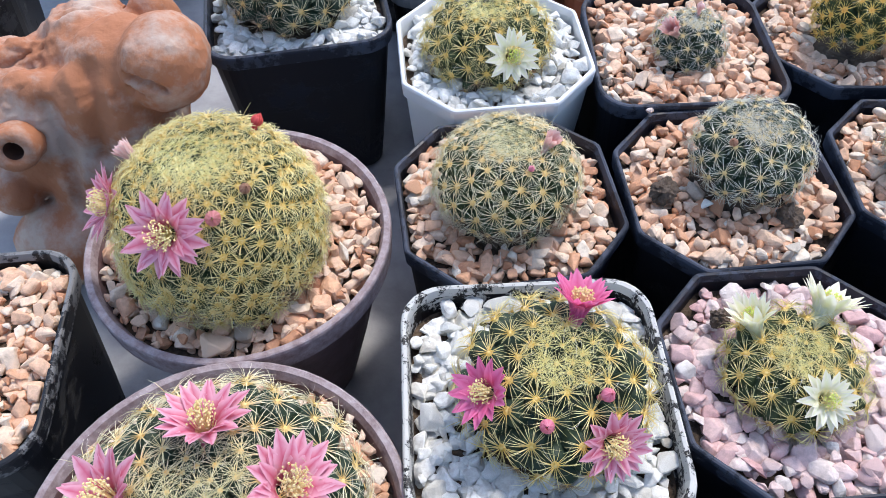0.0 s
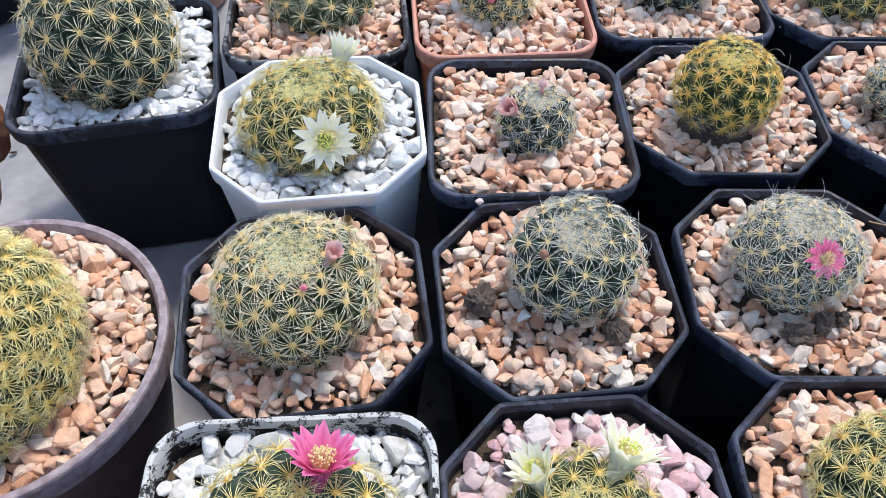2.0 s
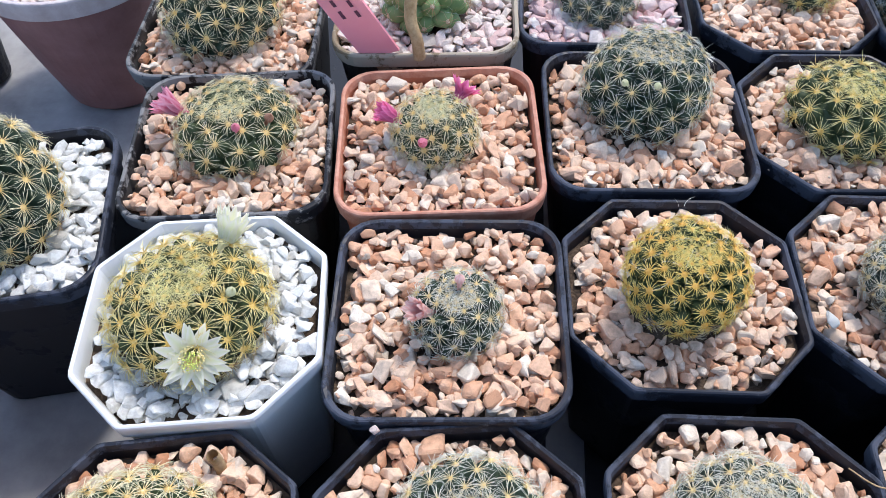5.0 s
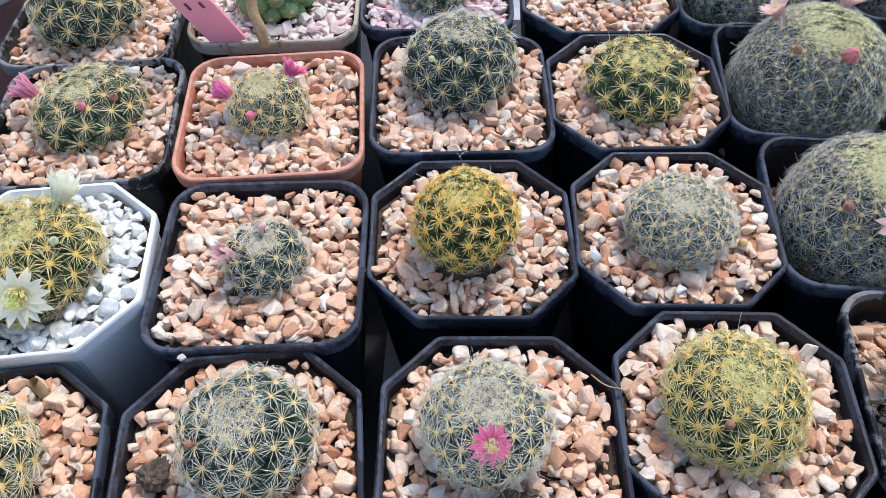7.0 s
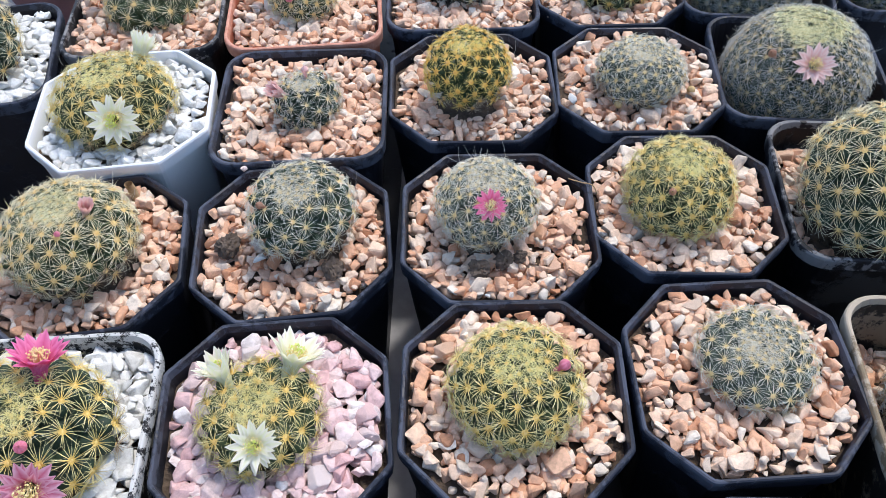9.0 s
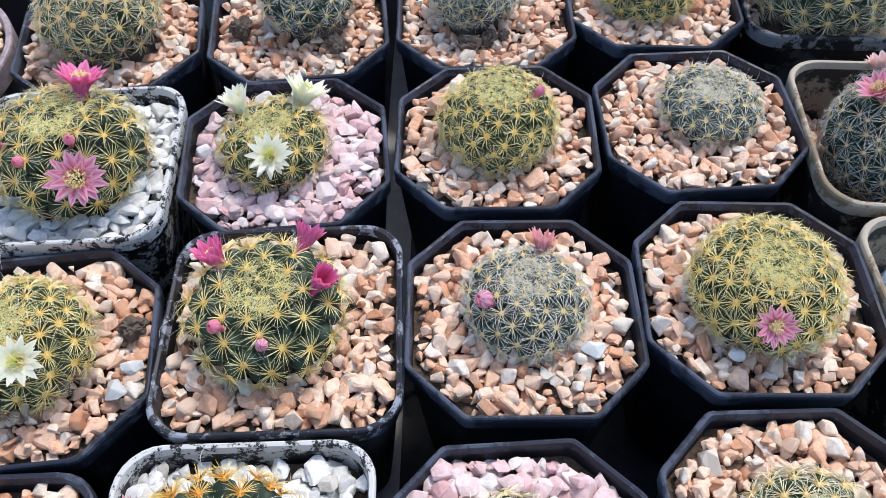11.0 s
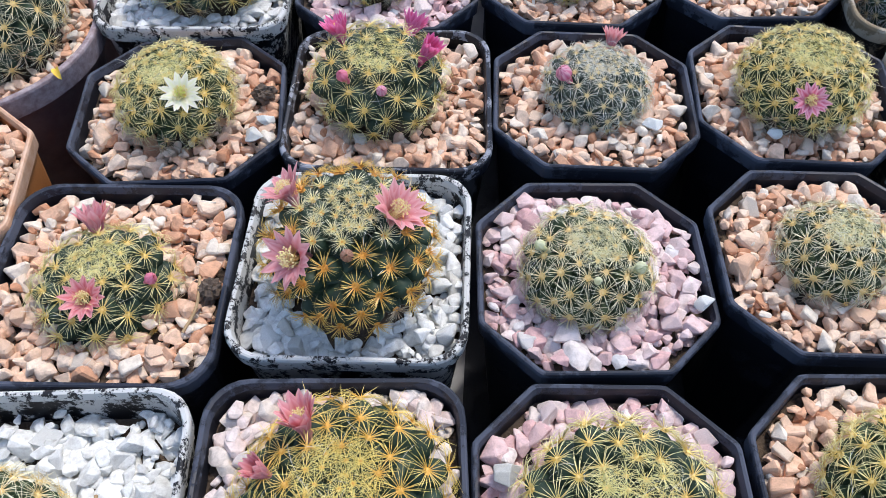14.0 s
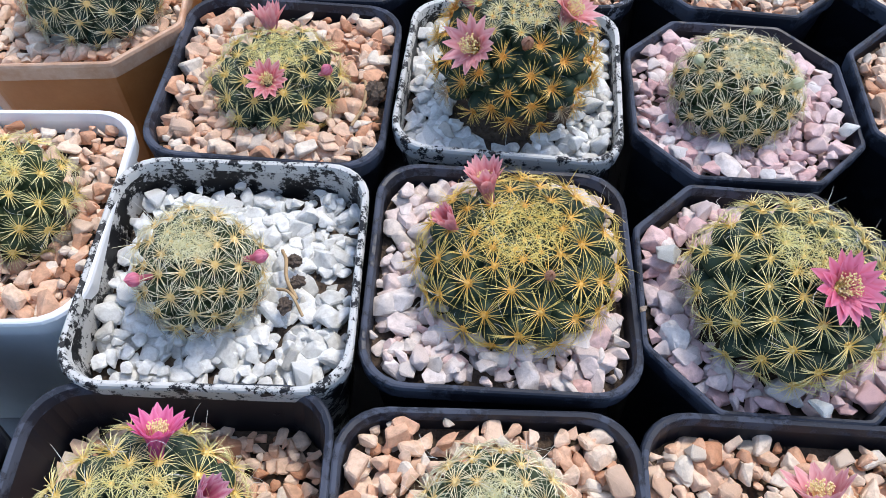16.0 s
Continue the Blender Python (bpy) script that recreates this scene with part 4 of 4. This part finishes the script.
potted_cactus('square', 'black', 0.1580, 0.4360, 0.0740, 0.0, 0.080, 'pink', (0.1562, 0.43, 0.0188, 0.015, 0.0813, 'white', 7.2, 5.5, 'pale'), [])
potted_cactus('octagon', 'black', 0.2360, 0.4345, 0.0755, 2.0, 0.080, 'peach', (0.2467, 0.4415, 0.0164, 0.0131, 0.0802, 'gold', 6.8, 5.6, 'dark'), [])
potted_cactus('square', 'black', 0.3120, 0.4400, 0.0770, 0.0, 0.080, 'peach', (0.3120, 0.4390, 0.0335, 0.0300, 0.0770, 'shade_grey', 5.4, 5.6, 'dark'), [], 0.0200)
pot_r0 = potted_cactus('round', 'mauve', -0.0612, 0.1623, 0.1010, -0.0, 0.081, 'peach', (-0.0629, 0.1558, 0.0336, 0.035, 0.0929, 'gold', 5.7, 6.0, 'green'), [(-13, 42, 'rose', 13.5, 0.95), (-80, 25, 'rose', 13.5, 0.85), (140, 52, 'redbud', 4.2, 0.2), (-105, 43, 'blush', 6.0, 0.35), (21, 49, 'rosebud', 5.0, 0.25), (52, 55, 'brownbud', 3.5, 0.2)])
pot_r1 = potted_cactus('round', 'mauve', -0.0480, 0.0625, 0.1000, 0.0, 0.083, 'peach', (-0.044, 0.0615, 0.0372, 0.03, 0.0925, 'cream', 8.2, 7.4, 'dark'), [(-179, 68, 'rose', 12.0, 0.75), (92, 56, 'rose', 13.0, 0.75), (-80, 60, 'rose', 12.5, 0.75)])
potted_cactus('square', 'dusty', -0.1441, 0.1120, 0.0760, 8.0, 0.082, 'peach', None, [])
potted_cactus('square', 'black', -0.0620, 0.2955, 0.0790, 12.0, 0.083, 'white', (-0.0638, 0.2938, 0.0295, 0.031, 0.093, 'cream', 8.4, 6.6, 'dark'), [])
pot_w21 = potted_cactus('octagon', 'white', 0.0241, 0.2565, 0.0760, 7.3, 0.086, 'white', (0.0218, 0.2557, 0.0267, 0.0188, 0.0884, 'gold', 7.4, 6.4, 'green'), [(22, 27, 'white', 11.5, 1.0), (155, 34, 'white', 11.0, 0.4), (79, 50, 'greenbud', 4.5, 0.15)])
potted_cactus('octagon', 'brown', -0.0370, -0.0183, 0.0809, 10.0, 0.084, 'peach', (-0.0243, -0.025, 0.0232, 0.0234, 0.0899, 'cream', 8.0, 6.2, 'dark'), [(59, 37, 'greenbud', 4.0, 0.15)])
potted_cactus('square', 'white', -0.0255, -0.1125, 0.0750, 8.0, 0.082, 'peach', (-0.0152, -0.1111, 0.0186, 0.0177, 0.0847, 'gold', 7.6, 6.2, 'green'), [])
potted_cactus('round', 'russet', -0.1000, 0.4655, 0.1000, 0.0, 0.082, 'palepink', None, [])
potted_cactus('octagon', 'black', -0.0280, -0.1950, 0.0760, 5.0, 0.080, 'peach', None, [])
potted_cactus('square', 'dusty', -0.2450, 0.3250, 0.0850, 20.0, 0.080, 'white', (-0.25, 0.335, 0.026, 0.0208, 0.0844, 'cream', 7.0, 6.0, 'dark'), [])
potted_cactus('square', 'black', 0.4015, 0.3690, 0.0770, -4.0, 0.080, 'peach', (0.4008, 0.3685, 0.0335, 0.0300, 0.0770, 'shade_grey', 5.4, 5.6, 'dark'), [], 0.0200)
potted_cactus('square', 'black', 0.3920, 0.4450, 0.0770, 0.0, 0.080, 'peach', (0.3920, 0.4445, 0.0335, 0.0300, 0.0770, 'shade_grey', 5.4, 5.6, 'dark'), [], 0.0200)
potted_cactus('square', 'black', -0.2150, 0.4650, 0.1000, 35.0, 0.085, 'peach', None, [])



# ---- clay figure ----
def ball(bm, x, y, z, rx, ry, rz, turn=0):
    bmesh.ops.create_icosphere(bm, subdivisions=3, radius=1.0, matrix=Matrix.Translation((x, y, z)) @ Matrix.Rotation(radians(turn), 4, "Z") @ Matrix.Diagonal((rx, ry, rz, 1)))


def clay_figure():
    """A squat animal head with a round snout, a heavy lip over the mouth and a rough mane."""
    bm = bmesh.new()
    ball(bm, -0.0985, 0.2300, 0.0965, 0.0170, 0.0190, 0.0185)
    ball(bm, -0.1180, 0.2380, 0.0860, 0.0230, 0.0200, 0.0220, 20)
    ball(bm, -0.1330, 0.2480, 0.0650, 0.0300, 0.0260, 0.0400)
    ball(bm, -0.1360, 0.2240, 0.0380, 0.0260, 0.0200, 0.0400)
    ball(bm, -0.1150, 0.2680, 0.0760, 0.0130, 0.0130, 0.0260)
    ball(bm, -0.1700, 0.2450, 0.0500, 0.0300, 0.0250, 0.0420)
    ball(bm, -0.1500, 0.2080, 0.0180, 0.0300, 0.0200, 0.0200)
    ball(bm, -0.1720, 0.2130, 0.0440, 0.0110, 0.0110, 0.0110)
    ball(bm, -0.1590, 0.2190, 0.0780, 0.0130, 0.0110, 0.0110)
    ball(bm, -0.1500, 0.2240, 0.0620, 0.0300, 0.0150, 0.0340)
    ball(bm, -0.1270, 0.2230, 0.0720, 0.0200, 0.0130, 0.0280)
    # mane
    for k in range(9):
        f = k / 8
        ball(bm, -0.1720 + 0.0380 * f, 0.2330 + 0.0300 * f, 0.0810 + 0.0110 * f + 0.0014 * (k % 2), 0.0080, 0.0095, 0.0095)
    me = bpy.data.meshes.new("clay_figure")
    bm.to_mesh(me)
    bm.free()
    me.materials.append(CLAY)
    blank = new("clay_blank", me)
    remesh = blank.modifiers.new("remesh", "REMESH")
    remesh.mode, remesh.voxel_size, remesh.use_smooth_shade = "VOXEL", 0.0011, True
    soft = blank.modifiers.new("soft", "SMOOTH")
    soft.iterations, soft.factor = 22, 0.5
    formed = bpy.data.meshes.new_from_object(blank.evaluated_get(bpy.context.evaluated_depsgraph_get()))
    bpy.data.objects.remove(blank)
    formed.name = "clay_figure"
    co, no = np.empty(len(formed.vertices) * 3), np.empty(len(formed.vertices) * 3)
    formed.vertices.foreach_get("co", co)
    formed.vertices.foreach_get("normal", no)
    co, no = co.reshape(-1, 3), no.reshape(-1, 3)
    push = np.array([0.0016 * noise.noise(Vector(p) * 60) + 0.0006 * noise.noise(Vector(p) * 240) for p in co])
    # the mane is torn and crumbly, the snout worn smooth
    mane = np.exp(-(((co - (-0.153, 0.248, 0.094)) @ np.array([0.62, -0.49, 0.61])) / 0.014) ** 2) * (co[:, 2] > 0.074) * (co[:, 0] < -0.125)
    push += mane * np.array([0.0035 * noise.noise(Vector(p) * 130 + Vector((7, 0, 0))) + 0.0016 * noise.noise(Vector(p) * 420) for p in co])
    # creases pressed into the wet clay: mouth, nostril, folds of the neck and cracks along the mane
    for line, wide, deep in (([(-0.1130, 0.2130, 0.1015), (-0.1060, 0.2110, 0.1020), (-0.0985, 0.2100, 0.1005), (-0.0935, 0.2120, 0.0965)], 0.0016, 0.0056),
                             ([(-0.1120, 0.2130, 0.0935), (-0.1105, 0.2130, 0.0930)], 0.0022, 0.0060), ([(-0.1100, 0.2130, 0.0960), (-0.1030, 0.2110, 0.0945)], 0.0014, 0.0036),
                             ([(-0.1250, 0.2200, 0.1000), (-0.1230, 0.2150, 0.0850), (-0.1270, 0.2100, 0.0650)], 0.0045, 0.0050), ([(-0.1430, 0.2180, 0.0850), (-0.1400, 0.2120, 0.0650), (-0.1420, 0.2060, 0.0450)], 0.0040, 0.0044),
                             ([(-0.1700, 0.2280, 0.0890), (-0.1580, 0.2340, 0.0950), (-0.1480, 0.2420, 0.0990)], 0.0014, 0.0042), ([(-0.1640, 0.2250, 0.0840), (-0.1530, 0.2300, 0.0900)], 0.0013, 0.0034), ([(-0.1420, 0.2480, 0.1020), (-0.1330, 0.2530, 0.1030)], 0.0013, 0.0034)):
        for a, b in zip(line, line[1:]):
            for f in np.linspace(0, 1, 24):
                p = np.array(a) * (1 - f) + np.array(b) * f
                spot = co[np.argmin(((co - p) ** 2).sum(1))]
                near = ((co - spot) ** 2).sum(1)
                push = np.minimum(push, np.where(near < (2.5 * wide) ** 2, -deep * np.exp(-near / wide ** 2) + 0.0008, 1.0))
    formed.vertices.foreach_set("co", (co + no * push[:, None]).ravel())
    formed.update()
    return tagged(new("clay_figure", formed), "rough terracotta clay animal figure with a round snout", "figurine")


clay_figure()


def short_tube(name, eye, way, radius, bore, long, mat, inner, label, category):
    """A thick ring of clay; the shade in its bore is put into the inner material's colour."""
    verts, faces, index, n = [], [], [], 20
    for z, r in ((0, radius * 1.1), (long * 0.8, radius), (long, radius * 0.9), (long * 1.02, bore * 1.15), (long * 0.9, bore), (long * 0.2, bore * 0.9)):
        verts += [(r * math.cos(math.tau * k / n), r * math.sin(math.tau * k / n), z) for k in range(n)]
    for i in range(5):
        for k in range(n):
            m = (k + 1) % n
            faces.append([i * n + k, i * n + m, (i + 1) * n + m, (i + 1) * n + k])
            index.append(1 if i >= 4 else 0)
    faces.append(list(range(5 * n, 6 * n)))
    index.append(1)
    ob = tagged(new(name, mesh(name, verts, faces, [mat, inner], index, True)), label, category)
    ob.matrix_basis = Matrix.Translation(eye) @ Vector(way).to_track_quat("Z", "Y").to_matrix().to_4x4()
    return ob


short_tube("clay_whistle", (-0.1560, 0.2120, 0.0735), (0.20, -0.80, 0.30), 0.0088, 0.0036, 0.013, CLAY, BORESHADE, "small terracotta clay tube with shade painted into its bore", "figurine")


# ---- bits that lie in and between the pots ----
def bark_chunk(thing, x, y, z, size, turn, seed):
    rng = random.Random(seed)
    bm = bmesh.new()
    bmesh.ops.create_icosphere(bm, subdivisions=4, radius=0.5)
    for v in bm.verts:
        v.co *= 1 + 0.42 * noise.noise(v.co * 3.2 + Vector((seed, 0, 0))) + 0.34 * noise.noise(v.co * 9 + Vector((seed, 5, 0)))
    me = bpy.data.meshes.new("bark_chunk")
    bm.to_mesh(me)
    bm.free()
    me.materials.append(BARK)
    ob = part("bark_chunk", me, thing, "dark crumbly bark chunk")
    ob.matrix_basis = thing.matrix_basis.inverted() @ pose(x, y, z + 0.0012, rng.uniform(-20, 20), rng.uniform(-20, 20), turn) @ Matrix.Diagonal((size * 0.98, size * 0.84, size * 0.85, 1))


def single_stone(thing, kind, x, y, z, size, turn, seed):
    """One stone that stands out, a part of its pot's filling."""
    rng = random.Random(seed)
    ob = part("stone", rng.choice(STONE_MESH[kind]), thing)
    ob.matrix_basis = thing.matrix_basis.inverted() @ pose(x, y, z + 0.0016, rng.uniform(-15, 15), rng.uniform(-15, 15), turn) @ Matrix.Diagonal((size, size, size * 1.1, 1))


def thread(name, points, radius, mat, label, category, parent=None):
    curve = bpy.data.curves.new(name, "CURVE")
    curve.dimensions, curve.bevel_depth, curve.bevel_resolution, curve.resolution_u = "3D", radius, 2, 8
    line = curve.splines.new("BEZIER")
    line.bezier_points.add(len(points) - 1)
    for b, p in zip(line.bezier_points, points):
        b.co, b.handle_left_type, b.handle_right_type = p, "AUTO", "AUTO"
    curve.materials.append(mat)
    ob = new(name, curve)
    if parent:
        ob.parent = parent
        ob.matrix_basis = parent.matrix_basis.inverted()
        return tagged(ob, label)
    return tagged(ob, label, category)


for n, (pot, x, y, z, size, turn) in enumerate((
        (pot_o31, 0.0825, 0.1835, 0.078, 0.0095, 70), (pot_o31, 0.1235, 0.1735, 0.078, 0.0085, 100), (pot_o32, 0.1778, 0.1735, 0.078, 0.0080, 20), (pot_o32, 0.1869, 0.1785, 0.077, 0.0075, 50),
        (pot_o32, 0.1935, 0.1800, 0.077, 0.0060, 10), (pot_o41, 0.0917, 0.1311, 0.079, 0.0065, 0), (pot_o50, 0.0735, 0.0374, 0.077, 0.0080, 15), (pot_s60, 0.0735, -0.0485, 0.076, 0.0085, 60), (pot_w21, 0.0550, 0.2478, 0.081, 0.0045, 30))):
    bark_chunk(pot, x, y, z, size, turn, 30 + n)
for n, (pot, kind, x, y, z, size, turn) in enumerate((
        (pot_r0, "peach", -0.0615, 0.1190, 0.0775, 0.0150, 5), (pot_o50, "white", 0.0738, 0.0160, 0.0775, 0.0100, -10), (pot_o50, "white", 0.0771, 0.0238, 0.0775, 0.0090, 15), (pot_o50, "peach", 0.0775, 0.0201, 0.0765, 0.0095, 10),
        (pot_o52, "white", 0.2150, 0.0305, 0.0780, 0.0095, 40), (pot_o53, "white", 0.2583, 0.0295, 0.0775, 0.0090, 20), (pot_o31, "white", 0.0960, 0.1770, 0.0785, 0.0080, 80), (pot_o24, "white", 0.2195, 0.2673, 0.0790, 0.0085, -50),
        (pot_o24, "white", 0.2478, 0.2515, 0.0795, 0.0065, 70), (pot_s11, "white", 0.0240, 0.3660, 0.0800, 0.0095, -8), (pot_o62, "white", 0.2235, -0.0440, 0.0775, 0.0090, 0), (pot_o41, "palepink", 0.1315, 0.1026, 0.0780, 0.0095, 30),
        (pot_o72, "white", 0.2003, -0.1405, 0.0775, 0.0095, 10), (pot_o72, "white", 0.1660, -0.1000, 0.0790, 0.0105, 0), (pot_s71, "peach", 0.1572, -0.1204, 0.0815, 0.0032, 40), (pot_o32, "white", 0.1805, 0.1590, 0.0812, 0.0028, 0),
        (pot_o32, "palepink", 0.1890, 0.1597, 0.0812, 0.0034, 60), (pot_o31, "palepink", 0.0825, 0.2216, 0.0812, 0.0040, 25))):
    single_stone(pot, kind, x, y, z, size, turn, 60 + n)
thread("fibre", [(0.2146, 0.2199, 0.079), (0.2186, 0.2136, 0.0835), (0.2231, 0.2129, 0.0825), (0.2252, 0.2116, 0.079)], 0.00022, STRAW, "thin dry root fibre", "", pot_o32)
thread("dry_stalk", [(0.0805, 0.3872, 0.0800), (0.0798, 0.3880, 0.0885), (0.0775, 0.3905, 0.0960), (0.0778, 0.3950, 0.1080), (0.0735, 0.4010, 0.1300)], 0.0026, STRAW, "dry twisted straw-brown stalk", "", pot_y02)
thread("dry_stub", [(0.0395, 0.2095, 0.077), (0.0392, 0.2105, 0.081), (0.0388, 0.2105, 0.0855)], 0.0018, STRAW, "short dry flower stub", "", pot_o30)

thread("dry_root", [(0.0600, -0.1120, 0.0765), (0.0625, -0.1165, 0.0790), (0.0640, -0.1220, 0.0785), (0.0680, -0.1275, 0.0780)], 0.0005, STRAW, "dry brown root bits", "", pot_s70)
thread("dry_root", [(0.0615, -0.1240, 0.0760), (0.0660, -0.1265, 0.0790), (0.0705, -0.1320, 0.0775)], 0.0004, STRAW, "dry brown root bits", "", pot_s70)
thread("dry_root", [(0.0690, -0.0420, 0.0760), (0.0715, -0.0480, 0.0800), (0.0720, -0.0560, 0.0785), (0.0695, -0.0630, 0.0765)], 0.0005, STRAW, "dry brown root bits", "", pot_s60)
for n, (x, y) in enumerate(((0.0640, -0.1150), (0.0665, -0.1215), (0.0650, -0.1290))):
    bark_chunk(pot_s70, x, y, 0.0755, 0.0042, 40 * n, 50 + n)



def seed_ball(thing, x, y, z, size):
    """A round tan fertiliser grain."""
    bm = bmesh.new()
    bmesh.ops.create_icosphere(bm, subdivisions=3, radius=size)
    for v in bm.verts:
        v.co *= 1 + 0.06 * noise.noise(v.co * 900)
    me = bpy.data.meshes.new("grain")
    bm.to_mesh(me)
    bm.free()
    me.materials.append(GRAIN)
    ob = part("grain", me, thing, "round tan fertiliser grain")
    ob.matrix_basis = thing.matrix_basis.inverted() @ pose(x, y, z)


seed_ball(pot_o24, 0.2400, 0.2640, 0.0800, 0.0018)
seed_ball(pot_o24, 0.2735, 0.2737, 0.0800, 0.0018)


def fallen_petal(thing, x, y, z, turn):
    """A wilted yellow petal, cupped and folded along its middle."""
    verts, faces = [], []
    for i in range(7):
        f = i / 6
        wide = 0.0014 * math.sin(math.pi * (0.08 + 0.88 * f)) ** 0.7
        for q in (-1, 0, 1):
            verts.append((q * wide, 0.0056 * (f - 0.5), 0.0011 * abs(q) + 0.0022 * math.sin(math.pi * f)))
    for i in range(6):
        for q in range(2):
            b = 3 * i + q
            faces.append([b, b + 1, b + 4, b + 3])
    ob = part("fallen_petal", mesh("fallen_petal", verts, faces, [WILTED], smooth=True), thing, "wilted yellow petal")
    ob.matrix_basis = thing.matrix_basis.inverted() @ pose(x, y, z, 8, -12, turn)


fallen_petal(pot_r1, -0.0024, 0.0382, 0.0825, 35)
crumb = tagged(new("pebble", STONE_MESH["peach"][4].copy()), "small dark crumb lying on the pale table", "pebble")
crumb.data.materials[0] = BARK
crumb.matrix_basis = pose(-0.1491, 0.3234, 0.0006, 5, -8, 40) @ Matrix.Diagonal((0.0045, 0.0040, 0.0040, 1))


def plant_tag(parent):
    """A pink plastic stake with two lines of dark writing."""
    low, high, side = Vector((0.0645, 0.3890, 0.0800)), Vector((0.0340, 0.3830, 0.142)), Vector((0.0076, 0.0, 0.0027))
    back = side.cross(high - low).normalized() * 0.0007
    verts = [low - side, low + side, high + side, high - side]
    verts = [tuple(v + back) for v in verts] + [tuple(v - back) for v in verts]
    faces = [[0, 1, 2, 3], [7, 6, 5, 4], [0, 4, 5, 1], [1, 5, 6, 2], [2, 6, 7, 3], [3, 7, 4, 0]]
    ob = part("plant_tag", mesh("plant_tag", verts, faces, [TAGPINK]), parent, "pink plastic plant tag with dark writing")
    ob.matrix_basis = parent.matrix_basis.inverted()
    up = (high - low)
    front = -back.normalized() if back.y > 0 else back.normalized()
    bars = []
    for line, spots in ((-0.35, ((0.36, 0.06), (0.45, 0.05), (0.53, 0.04))), (0.40, ((0.34, 0.05), (0.42, 0.05), (0.50, 0.06), (0.60, 0.05)))):
        for at, long in spots:
            bars.append((low + up * at + side * line + front * 0.0010, up * long * 0.5, side * 0.09))
    verts, faces = [], []
    for c, a, b in bars:
        k = len(verts)
        verts += [tuple(c - a - b), tuple(c + a - b), tuple(c + a + b), tuple(c - a + b)]
        faces.append([k, k + 1, k + 2, k + 3])
    part("writing", mesh("writing", verts, faces, [INK]), ob, "faded dark ink marks")


plant_tag(pot_y02)
